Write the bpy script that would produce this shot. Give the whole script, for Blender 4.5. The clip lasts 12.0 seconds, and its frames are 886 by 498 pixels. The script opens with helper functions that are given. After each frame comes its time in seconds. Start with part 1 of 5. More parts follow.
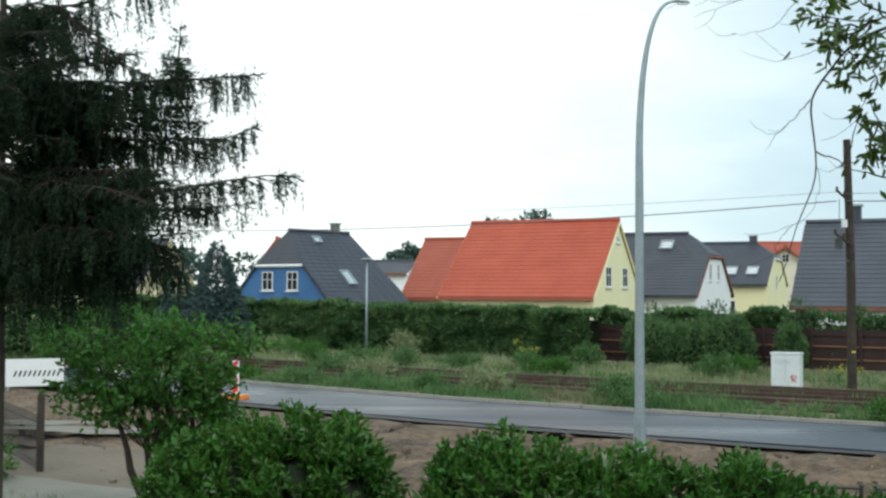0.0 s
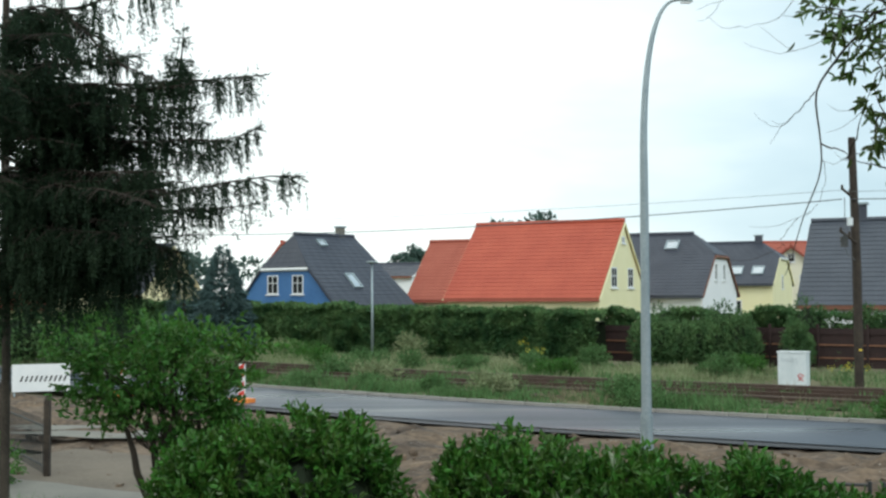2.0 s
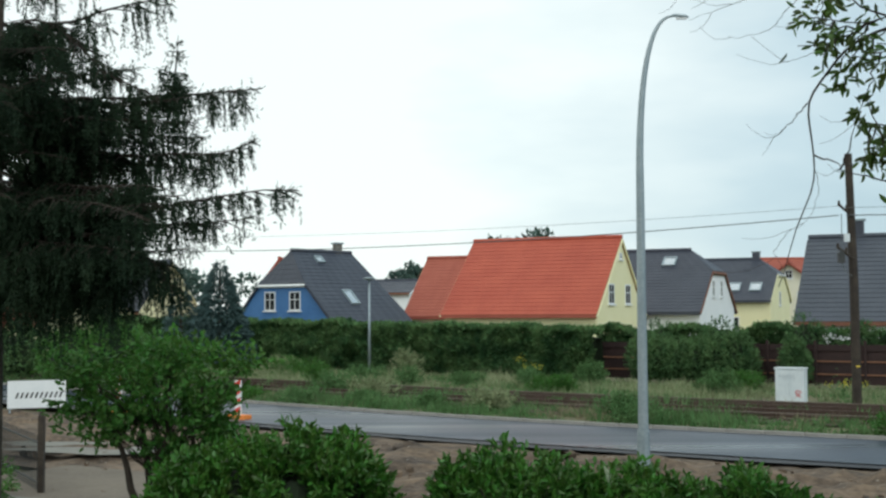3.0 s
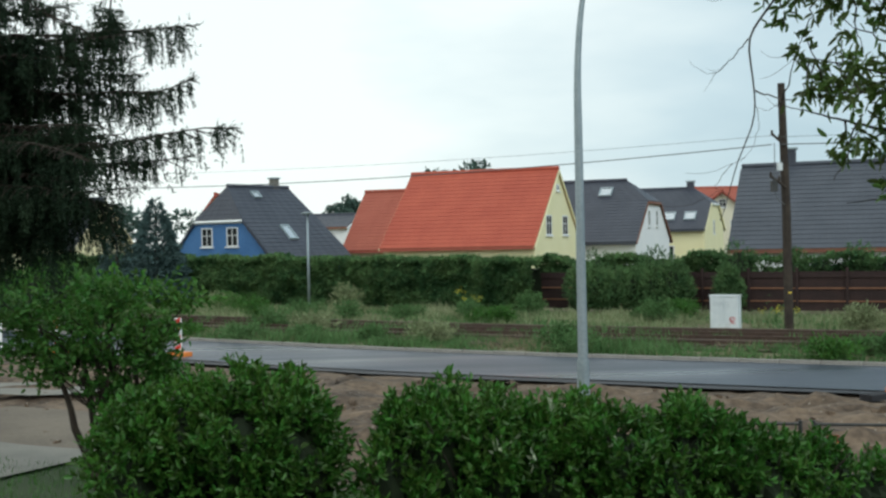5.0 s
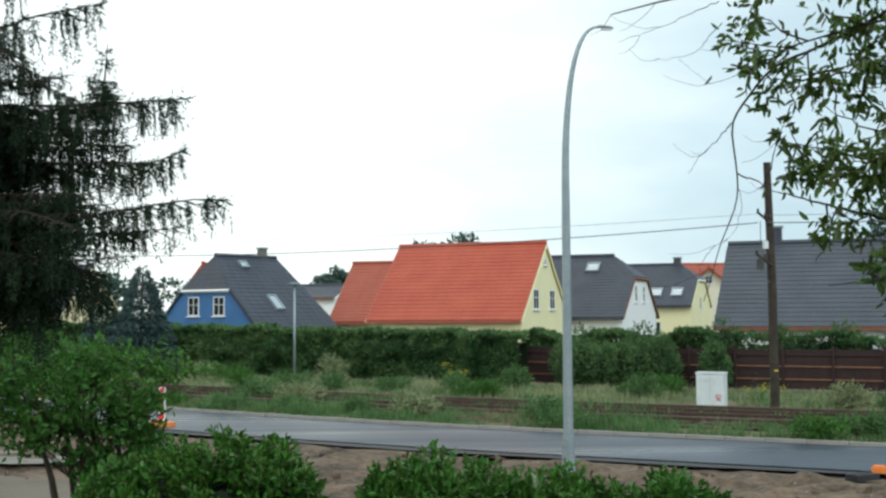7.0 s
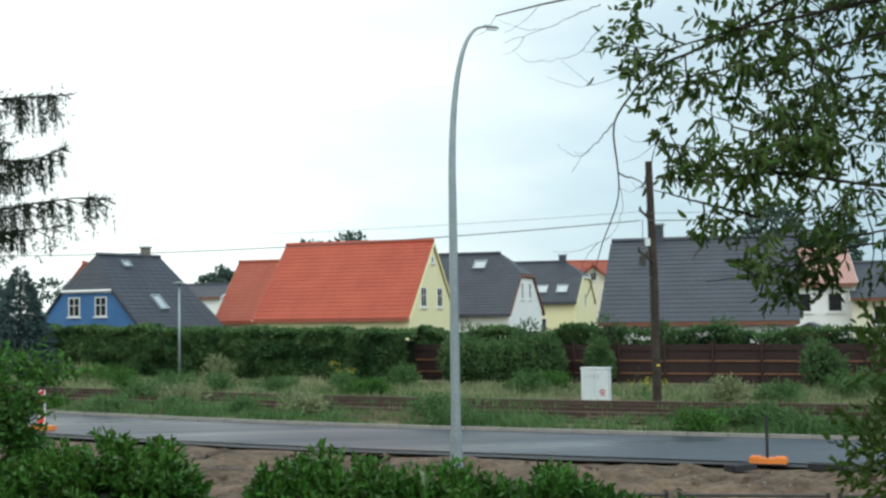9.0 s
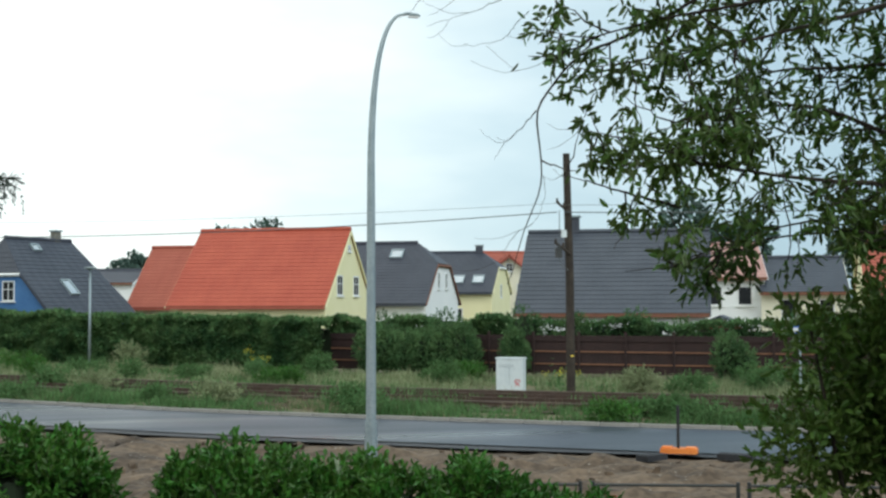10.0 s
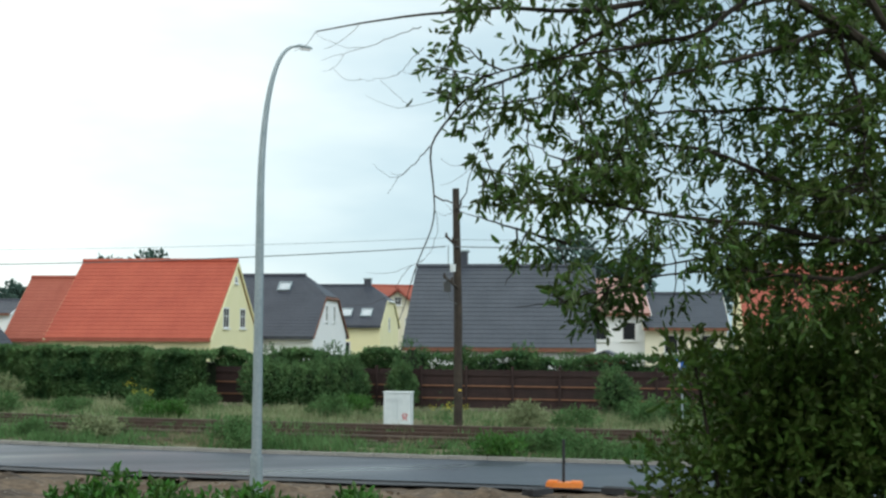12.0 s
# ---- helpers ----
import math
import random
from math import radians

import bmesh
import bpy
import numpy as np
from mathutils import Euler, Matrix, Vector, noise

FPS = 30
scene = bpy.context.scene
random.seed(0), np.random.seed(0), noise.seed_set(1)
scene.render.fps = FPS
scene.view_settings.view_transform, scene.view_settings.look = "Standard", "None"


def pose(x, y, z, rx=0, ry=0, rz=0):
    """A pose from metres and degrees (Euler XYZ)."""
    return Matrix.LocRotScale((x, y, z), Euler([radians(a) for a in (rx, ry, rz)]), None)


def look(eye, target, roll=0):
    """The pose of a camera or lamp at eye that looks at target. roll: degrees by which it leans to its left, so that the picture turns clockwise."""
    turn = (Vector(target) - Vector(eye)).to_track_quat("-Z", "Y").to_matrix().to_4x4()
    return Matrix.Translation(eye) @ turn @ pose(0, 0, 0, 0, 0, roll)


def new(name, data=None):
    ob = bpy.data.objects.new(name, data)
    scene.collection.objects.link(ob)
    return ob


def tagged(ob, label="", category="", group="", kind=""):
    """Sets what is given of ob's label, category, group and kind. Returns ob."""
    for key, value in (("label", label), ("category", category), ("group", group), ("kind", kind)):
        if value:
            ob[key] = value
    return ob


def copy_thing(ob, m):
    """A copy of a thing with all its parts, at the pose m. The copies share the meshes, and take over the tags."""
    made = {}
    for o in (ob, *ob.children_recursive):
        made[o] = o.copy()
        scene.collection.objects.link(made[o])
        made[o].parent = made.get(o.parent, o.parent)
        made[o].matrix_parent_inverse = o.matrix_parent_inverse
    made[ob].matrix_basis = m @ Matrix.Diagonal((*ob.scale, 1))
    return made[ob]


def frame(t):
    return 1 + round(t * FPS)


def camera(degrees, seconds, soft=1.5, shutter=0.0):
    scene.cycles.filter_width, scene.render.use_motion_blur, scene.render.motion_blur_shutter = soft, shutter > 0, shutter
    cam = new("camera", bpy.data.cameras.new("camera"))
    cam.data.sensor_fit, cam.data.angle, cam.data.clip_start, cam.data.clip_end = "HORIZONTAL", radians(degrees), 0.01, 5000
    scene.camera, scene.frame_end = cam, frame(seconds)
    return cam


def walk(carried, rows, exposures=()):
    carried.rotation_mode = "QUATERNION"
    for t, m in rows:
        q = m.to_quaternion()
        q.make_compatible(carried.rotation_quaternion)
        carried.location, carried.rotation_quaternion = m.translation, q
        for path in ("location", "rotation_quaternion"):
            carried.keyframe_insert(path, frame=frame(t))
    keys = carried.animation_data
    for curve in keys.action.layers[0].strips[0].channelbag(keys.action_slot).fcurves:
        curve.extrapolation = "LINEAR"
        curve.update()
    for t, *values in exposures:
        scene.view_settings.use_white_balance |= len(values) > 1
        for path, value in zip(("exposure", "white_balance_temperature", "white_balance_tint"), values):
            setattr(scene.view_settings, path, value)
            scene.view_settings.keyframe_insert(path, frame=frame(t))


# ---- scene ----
cam = camera(40.0, 12.0, soft=2.5)
PATH = [
    (0, pose(0.000, -0.000, 3.200, 91.97, -0.20, -0.00)),
    (0.5, pose(0.005, 0.026, 3.188, 91.96, 0.04, -0.12)),
    (1, pose(0.004, 0.024, 3.161, 92.46, 0.04, -0.40)),
    (1.5, pose(0.006, 0.033, 3.167, 91.96, 0.02, -0.17)),
    (2, pose(0.003, 0.022, 3.168, 92.10, 0.31, 0.26)),
    (2.5, pose(0.016, 0.036, 3.162, 92.94, -0.17, 0.84)),
    (3, pose(0.036, 0.061, 3.145, 92.89, 0.31, 0.16)),
    (3.2, pose(0.032, 0.066, 3.140, 92.59, -0.48, 0.07)),
    (4.8, pose(-0.024, 0.018, 3.168, 92.52, 2.30, -2.63)),
    (5, pose(-0.020, 0.005, 3.169, 89.69, 1.21, -2.77)),
    (5.5, pose(-0.006, -0.034, 3.182, 89.99, -2.26, -0.72)),
    (6, pose(-0.009, -0.037, 3.196, 91.95, 0.66, -1.94)),
    (6.5, pose(-0.016, -0.040, 3.180, 92.87, -0.32, -1.79)),
    (7, pose(-0.018, -0.054, 3.189, 93.08, 0.35, -3.38)),
    (7.2, pose(-0.018, -0.055, 3.189, 93.06, 0.38, -4.10)),
    (8.8, pose(-0.020, -0.063, 3.192, 93.15, 1.08, -8.18)),
    (9, pose(-0.020, -0.093, 3.188, 92.94, 0.85, -8.65)),
    (9.5, pose(-0.017, -0.021, 3.172, 92.73, 0.47, -10.55)),
    (10, pose(-0.022, -0.001, 3.174, 92.41, 0.14, -12.60)),
    (10.5, pose(-0.033, -0.001, 3.178, 92.80, -0.09, -13.39)),
    (11, pose(-0.031, 0.014, 3.177, 93.29, 0.01, -14.02)),
    (11.5, pose(-0.033, 0.013, 3.178, 93.63, 0.17, -15.31)),
    (12, pose(-0.040, 0.005, 3.180, 93.99, -0.26, -17.87)),
]
walk(cam, PATH, [(0.0, 0.39, 6220, 3.2), (2.6, 0.39, 6220, 3.2), (3.0, 0.15, 6220, 3.2), (5.0, 0.14, 6220, 3.2), (5.6, 0.29, 6220, 3.2), (6.2, 0.36, 6220, 3.2), (9.0, 0.34, 6220, 3.2), (12.0, 0.31, 6220, 3.2)])

# ---------------------------------------------------------------- light
SUN_EL, SUN_AZ = 40.0, 150.0
world = bpy.data.worlds.new("overcast_sky")
scene.world = world
world.use_nodes = True
wn, wl = world.node_tree.nodes, world.node_tree.links
wn.clear()
w_out = wn.new("ShaderNodeOutputWorld")
w_sky = wn.new("ShaderNodeTexSky")
w_sky.sky_type, w_sky.sun_disc = "NISHITA", False
w_sky.sun_elevation, w_sky.sun_rotation = radians(SUN_EL), radians(SUN_AZ)
w_bg1 = wn.new("ShaderNodeBackground")
w_bg1.inputs[1].default_value = 0.10
wl.new(w_sky.outputs[0], w_bg1.inputs[0])
# layers of cloud: soft noise stretched along the horizon
w_co = wn.new("ShaderNodeTexCoord")
w_map = wn.new("ShaderNodeMapping")
w_map.inputs["Scale"].default_value = (1.3, 1.3, 4.2)
w_map.inputs["Location"].default_value = (0.35, 0.2, 0.4)
w_no = wn.new("ShaderNodeTexNoise")
w_no.inputs["Scale"].default_value, w_no.inputs["Detail"].default_value = 1.9, 5.0
w_no.inputs["Roughness"].default_value = 0.5
wl.new(w_co.outputs["Generated"], w_map.inputs[0])
wl.new(w_map.outputs[0], w_no.inputs["Vector"])
# the cloud deck thins towards the east
w_sep = wn.new("ShaderNodeSeparateXYZ")
wl.new(w_co.outputs["Generated"], w_sep.inputs[0])
w_ma = wn.new("ShaderNodeMath")
w_ma.operation = "MULTIPLY_ADD"
w_ma.inputs[1].default_value, w_ma.inputs[2].default_value = -0.85, 0.42
wl.new(w_sep.outputs[0], w_ma.inputs[0])
w_add = wn.new("ShaderNodeMath")
w_add.operation = "ADD"
w_half = wn.new("ShaderNodeMath")
w_half.operation = "MULTIPLY"
w_half.inputs[1].default_value = 0.55
wl.new(w_no.outputs[0], w_half.inputs[0])
wl.new(w_half.outputs[0], w_add.inputs[0])
wl.new(w_ma.outputs[0], w_add.inputs[1])
w_ramp = wn.new("ShaderNodeValToRGB")
w_ramp.color_ramp.elements[0].position, w_ramp.color_ramp.elements[0].color = 0.30, (0.40, 0.52, 0.60, 1)
w_ramp.color_ramp.elements[1].position, w_ramp.color_ramp.elements[1].color = 0.64, (0.98, 1.0, 0.97, 1)
w_mid = w_ramp.color_ramp.elements.new(0.45)
w_mid.color = (0.60, 0.70, 0.75, 1)
wl.new(w_add.outputs[0], w_ramp.inputs[0])
w_bg2 = wn.new("ShaderNodeBackground")
w_bg2.inputs[1].default_value = 1.0
wl.new(w_ramp.outputs[0], w_bg2.inputs[0])
w_mix = wn.new("ShaderNodeMixShader")
w_mix.inputs[0].default_value = 0.9
wl.new(w_bg1.outputs[0], w_mix.inputs[1])
wl.new(w_bg2.outputs[0], w_mix.inputs[2])
wl.new(w_mix.outputs[0], w_out.inputs[0])

sun = new("sun", bpy.data.lights.new("sun", "SUN"))
sun.data.energy, sun.data.angle, sun.data.color = 1.1, radians(25), (1.0, 0.96, 0.9)
az, el = radians(SUN_AZ), radians(SUN_EL)
sun.matrix_world = look((math.sin(az) * math.cos(el) * 50, math.cos(az) * math.cos(el) * 50, math.sin(el) * 50), (0, 0, 0))

# ---------------------------------------------------------------- materials
MATS = {}


def mat(name, c1, c2=None, rough=0.7, scale=6.0, bump=0.0, metal=0.0, fine=None, island=0.0, spec=0.5, trans=0.0, speckle=None):
    """Two colours mixed by noise at two scales, with relief; island: brightness spread from piece to piece."""
    if name in MATS:
        return MATS[name]
    m = bpy.data.materials.new(name)
    m.use_nodes = True
    n, l = m.node_tree.nodes, m.node_tree.links
    b = n["Principled BSDF"]
    b.inputs["Roughness"].default_value, b.inputs["Metallic"].default_value = rough, metal
    b.inputs["Specular IOR Level"].default_value = spec
    co = n.new("ShaderNodeTexCoord")
    n1, n2 = n.new("ShaderNodeTexNoise"), n.new("ShaderNodeTexNoise")
    n1.inputs["Scale"].default_value, n1.inputs["Detail"].default_value = scale, 4
    n2.inputs["Scale"].default_value, n2.inputs["Detail"].default_value = fine or scale * 9, 5
    l.new(co.outputs["Object"], n1.inputs["Vector"])
    l.new(co.outputs["Object"], n2.inputs["Vector"])
    mx = n.new("ShaderNodeMath")
    mx.operation = "MULTIPLY_ADD"
    mx.inputs[1].default_value = 0.45
    l.new(n2.outputs[0], mx.inputs[0])
    sc = n.new("ShaderNodeMath")
    sc.operation = "MULTIPLY"
    sc.inputs[1].default_value = 0.55
    l.new(n1.outputs[0], sc.inputs[0])
    l.new(sc.outputs[0], mx.inputs[2])
    rp = n.new("ShaderNodeValToRGB")
    rp.color_ramp.elements[0].position, rp.color_ramp.elements[1].position = 0.36, 0.64
    rp.color_ramp.elements[0].color = (*c1, 1)
    rp.color_ramp.elements[1].color = (*(c2 or [v * 1.25 for v in c1]), 1)
    l.new(mx.outputs[0], rp.inputs[0])
    col = rp.outputs[0]
    if speckle:
        vo = n.new("ShaderNodeTexVoronoi")
        vo.inputs["Scale"].default_value = speckle[1]
        l.new(co.outputs["Object"], vo.inputs["Vector"])
        gt = n.new("ShaderNodeMath")
        gt.operation = "LESS_THAN"
        gt.inputs[1].default_value = speckle[2]
        l.new(vo.outputs["Distance"], gt.inputs[0])
        m2 = n.new("ShaderNodeMixRGB")
        m2.inputs[2].default_value = (*speckle[0], 1)
        l.new(gt.outputs[0], m2.inputs[0])
        l.new(col, m2.inputs[1])
        col = m2.outputs[0]
    if island:
        ge = n.new("ShaderNodeNewGeometry")
        hs = n.new("ShaderNodeHueSaturation")
        mr = n.new("ShaderNodeMapRange")
        mr.inputs["To Min"].default_value, mr.inputs["To Max"].default_value = 1 - island, 1 + island
        l.new(ge.outputs["Random Per Island"], mr.inputs[0])
        l.new(mr.outputs[0], hs.inputs["Value"])
        mh = n.new("ShaderNodeMapRange")
        mh.inputs["To Min"].default_value, mh.inputs["To Max"].default_value = 0.5 - island * 0.06, 0.5 + island * 0.03
        l.new(ge.outputs["Random Per Island"], mh.inputs[0])
        l.new(mh.outputs[0], hs.inputs["Hue"])
        l.new(col, hs.inputs["Color"])
        col = hs.outputs[0]
    l.new(col, b.inputs["Base Color"])
    if bump:
        bp = n.new("ShaderNodeBump")
        bp.inputs["Strength"].default_value, bp.inputs["Distance"].default_value = bump, 0.03
        l.new(mx.outputs[0], bp.inputs["Height"])
        l.new(bp.outputs[0], b.inputs["Normal"])
    if trans:
        tr = n.new("ShaderNodeBsdfTranslucent")
        l.new(col, tr.inputs[0])
        ms = n.new("ShaderNodeMixShader")
        ms.inputs[0].default_value = trans
        l.new(b.outputs[0], ms.inputs[1])
        l.new(tr.outputs[0], ms.inputs[2])
        l.new(ms.outputs[0], n["Material Output"].inputs[0])
    MATS[name] = m
    return m


def glass(name="window_glass"):
    if name in MATS:
        return MATS[name]
    m = mat(name, (0.014, 0.016, 0.02), (0.028, 0.03, 0.034), rough=0.25, scale=1.5, spec=0.15)
    return m


SOIL = mat("soil_and_grass", (0.075, 0.085, 0.03), (0.15, 0.13, 0.07), 0.95, 0.5, 0.8, fine=9)
# lawn green taken down to hold the shade under the trees
LAWN = mat("lawn", (0.018, 0.036, 0.009), (0.036, 0.062, 0.016), 0.95, 1.2, 0.8, fine=30)
DIRT = mat("bare_dirt", (0.040, 0.028, 0.020), (0.195, 0.140, 0.095), 0.95, 0.7, 1.0, fine=6, speckle=((0.30, 0.27, 0.23), 5.0, 0.10))
SANDY = mat("sandy_path", (0.11, 0.09, 0.068), (0.175, 0.145, 0.11), 0.95, 0.6, 0.5, fine=14)
SLAB = mat("concrete_slab", (0.15, 0.145, 0.125), (0.215, 0.205, 0.175), 0.85, 1.3, 0.3, fine=25)
ASPHALT = mat("wet_asphalt", (0.016, 0.025, 0.042), (0.042, 0.056, 0.084), 0.40, 0.35, 0.25, fine=40, spec=0.4)
# smooth wheel tracks and wet streaks along the road
an, al = ASPHALT.node_tree.nodes, ASPHALT.node_tree.links
a_co, a_map, a_no, a_rng = an.new("ShaderNodeTexCoord"), an.new("ShaderNodeMapping"), an.new("ShaderNodeTexNoise"), an.new("ShaderNodeMapRange")
a_map.vector_type = "POINT"
a_map.inputs["Rotation"].default_value = (0, 0, radians(31))
a_map.inputs["Scale"].default_value = (0.04, 0.42, 1)
a_no.inputs["Scale"].default_value, a_no.inputs["Detail"].default_value = 1.0, 1.0
a_rng.inputs["From Min"].default_value, a_rng.inputs["From Max"].default_value = 0.35, 0.65
a_rng.inputs["To Min"].default_value, a_rng.inputs["To Max"].default_value = 0.24, 0.5
al.new(a_co.outputs["Object"], a_map.inputs[0])
al.new(a_map.outputs[0], a_no.inputs["Vector"])
al.new(a_no.outputs[0], a_rng.inputs[0])
al.new(a_rng.outputs[0], an["Principled BSDF"].inputs["Roughness"])
TAR = mat("tar_edge", (0.012, 0.012, 0.016), (0.03, 0.03, 0.035), 0.6, 2.0, 0.4)
KERB = mat("kerb_concrete", (0.24, 0.23, 0.21), (0.36, 0.34, 0.31), 0.85, 1.5, 0.3, island=0.12)
BALLAST = mat("rusty_ballast", (0.062, 0.040, 0.032), (0.135, 0.092, 0.068), 0.95, 2.2, 1.0, fine=14)
RAIL = mat("rusty_rail", (0.07, 0.045, 0.034), (0.12, 0.080, 0.062), 0.6, 3.0, 0.3, metal=0.4)
RAILTOP = mat("worn_rail_head", (0.13, 0.095, 0.08), (0.21, 0.165, 0.14), 0.5, 3.0, 0.1, metal=0.7)
SLEEPER = mat("old_sleeper", (0.05, 0.032, 0.025), (0.10, 0.07, 0.055), 0.9, 4.0, 0.6)
GALV = mat("galvanised_steel", (0.27, 0.33, 0.36), (0.38, 0.44, 0.47), 0.5, 2.0, 0.15, metal=0.45, fine=18)
DARKPOLE = mat("tarred_timber", (0.022, 0.017, 0.014), (0.062, 0.048, 0.036), 0.9, 3.0, 0.7, fine=30)
FENCEWOOD = mat("dark_red_brown_boards", (0.018, 0.010, 0.010), (0.040, 0.020, 0.018), 0.85, 2.0, 0.5, island=0.25)
FENCERAIL = mat("weathered_rail_wood", (0.16, 0.07, 0.04), (0.24, 0.12, 0.07), 0.85, 2.0, 0.4)
WIRE = mat("dark_cable", (0.09, 0.10, 0.11), (0.14, 0.15, 0.16), 0.6, 3.0)
IRON = mat("painted_iron", (0.02, 0.025, 0.025), (0.05, 0.05, 0.05), 0.6, 5.0, 0.3)
WHITE = mat("white_paint", (0.74, 0.76, 0.77), (0.82, 0.83, 0.83), 0.6, 2.0, 0.1)
CABINET = mat("pale_grey_cabinet", (0.62, 0.68, 0.71), (0.72, 0.77, 0.79), 0.5, 1.6, 0.1, fine=7)
GRAFFITI = mat("faded_red_scribble", (0.55, 0.16, 0.18), (0.62, 0.3, 0.3), 0.6, 9.0)
SCRATCH = mat("grey_scribble", (0.36, 0.42, 0.46), (0.5, 0.55, 0.58), 0.6, 9.0)
ORANGE = mat("orange_rubber", (0.75, 0.20, 0.03), (0.85, 0.28, 0.06), 0.55, 3.0, 0.2)
REDPAINT = mat("red_reflector", (0.55, 0.03, 0.02), (0.65, 0.06, 0.04), 0.45, 4.0)
YELLOW = mat("yellow_panel", (0.72, 0.50, 0.04), (0.8, 0.6, 0.08), 0.5, 4.0)
BLUESIGN = mat("blue_sign", (0.03, 0.12, 0.45), (0.05, 0.16, 0.55), 0.4, 4.0)
BLACKRUB = mat("black_rubber", (0.015, 0.015, 0.018), (0.035, 0.035, 0.04), 0.8, 5.0, 0.3)
BARK = mat("dark_bark", (0.035, 0.028, 0.022), (0.085, 0.07, 0.055), 0.95, 4.0, 1.0, fine=40)
TWIG = mat("twig_bark", (0.022, 0.017, 0.013), (0.045, 0.034, 0.024), 0.9, 6.0, 0.4)
GREYPOST = mat("weathered_grey_bark", (0.10, 0.09, 0.095), (0.19, 0.17, 0.175), 0.95, 7.0, 1.0, fine=45)
NEEDLE = mat("spruce_needles", (0.012, 0.027, 0.016), (0.030, 0.056, 0.028), 0.7, 1.5, island=0.3, trans=0.2, spec=0.2)
LAUREL = mat("laurel_leaf", (0.030, 0.104, 0.014), (0.085, 0.212, 0.034), 0.42, 1.2, island=0.4, trans=0.25, spec=0.4)
YOUNG = mat("bright_green_leaf", (0.032, 0.105, 0.018), (0.092, 0.225, 0.042), 0.5, 1.0, island=0.35, trans=0.35, spec=0.3)
LEAF = mat("narrow_leaf", (0.045, 0.094, 0.019), (0.118, 0.192, 0.042), 0.45, 1.0, island=0.5, trans=0.35, spec=0.35)
SHRUBLEAF = mat("dark_shrub_leaf", (0.056, 0.112, 0.021), (0.125, 0.195, 0.040), 0.55, 1.0, island=0.4, trans=0.3, spec=0.3)
HEDGELEAF = mat("hedge_leaf", (0.038, 0.098, 0.038), (0.148, 0.255, 0.098), 0.85, 0.5, island=0.35, trans=0.2, spec=0.25, fine=2)
# near-black filler colour standing for the shade inside hedges, bushes and shrubs
SHADECORE = mat("foliage_shade", (0.008, 0.018, 0.006), (0.016, 0.030, 0.010), 0.95, 1.0)
# blue-green needles, brightened in colour for the haze in front of them
BLUECON = mat("hazy_blue_conifer", (0.042, 0.080, 0.080), (0.085, 0.135, 0.130), 0.7, 0.8, island=0.3, spec=0.2)
# distance haze mixed into the leaf colour: paler and bluer
FARTREE = mat("hazy_far_foliage", (0.050, 0.092, 0.080), (0.085, 0.135, 0.110), 0.8, 0.3, island=0.3, spec=0.2)
GRASS = mat("weed_blades", (0.16, 0.205, 0.10), (0.34, 0.375, 0.215), 0.8, 0.25, island=0.35, trans=0.25, spec=0.2, fine=1.5)
GREENWEED = mat("green_weeds", (0.068, 0.15, 0.05), (0.145, 0.25, 0.10), 0.8, 0.3, island=0.35, trans=0.3, spec=0.2, fine=1.5)
DRYWEED = mat("dry_stalks", (0.19, 0.165, 0.10), (0.30, 0.265, 0.175), 0.85, 0.5, island=0.3, trans=0.2, spec=0.2)
FLOWER = mat("yellow_flower", (0.55, 0.50, 0.03), (0.65, 0.6, 0.06), 0.7, 2.0, island=0.2, trans=0.2)
PALEBLOOM = mat("pale_leaf_tips", (0.30, 0.38, 0.22), (0.42, 0.48, 0.34), 0.6, 2.0, island=0.2, trans=0.2)
R_RED = mat("red_roof_tile", (0.36, 0.068, 0.040), (0.44, 0.095, 0.054), 0.75, 0.7, 0.1, fine=9)
R_DULL = mat("dull_red_roof_tile", (0.30, 0.075, 0.048), (0.36, 0.10, 0.065), 0.8, 0.7, 0.1, fine=9)
R_DARK = mat("anthracite_roof_tile", (0.036, 0.042, 0.060), (0.055, 0.062, 0.084), 0.5, 0.7, 0.1, fine=9)
R_GREY = mat("slate_grey_roof_tile", (0.045, 0.053, 0.070), (0.066, 0.075, 0.096), 0.5, 0.7, 0.1, fine=9)
W_YEL = mat("pale_yellow_render", (0.80, 0.75, 0.46), (0.85, 0.80, 0.52), 0.9, 0.6, 0.1, fine=20)
W_WHITE = mat("white_render", (0.80, 0.82, 0.84), (0.86, 0.87, 0.88), 0.9, 0.6, 0.1, fine=20)
W_BLUE = mat("blue_boarding", (0.05, 0.15, 0.36), (0.075, 0.20, 0.44), 0.7, 0.8, 0.1, fine=8)
CREAM = mat("cream_render", (0.76, 0.72, 0.58), (0.82, 0.78, 0.64), 0.9, 0.6, 0.1)
W_OCHRE = mat("ochre_render", (0.62, 0.44, 0.26), (0.68, 0.5, 0.32), 0.9, 0.6, 0.1)
W_PINK = mat("pinkish_brick", (0.42, 0.24, 0.21), (0.52, 0.33, 0.29), 0.9, 2.0, 0.3)
WOODTRIM = mat("brown_bargeboard", (0.16, 0.065, 0.04), (0.23, 0.10, 0.06), 0.7, 2.0, 0.1)
GLASS = glass()
SKYGLASS = mat("skylight_glass", (0.55, 0.6, 0.64), (0.62, 0.66, 0.7), 0.08, 2.0, metal=0.85)

# ---------------------------------------------------------------- mesh helpers


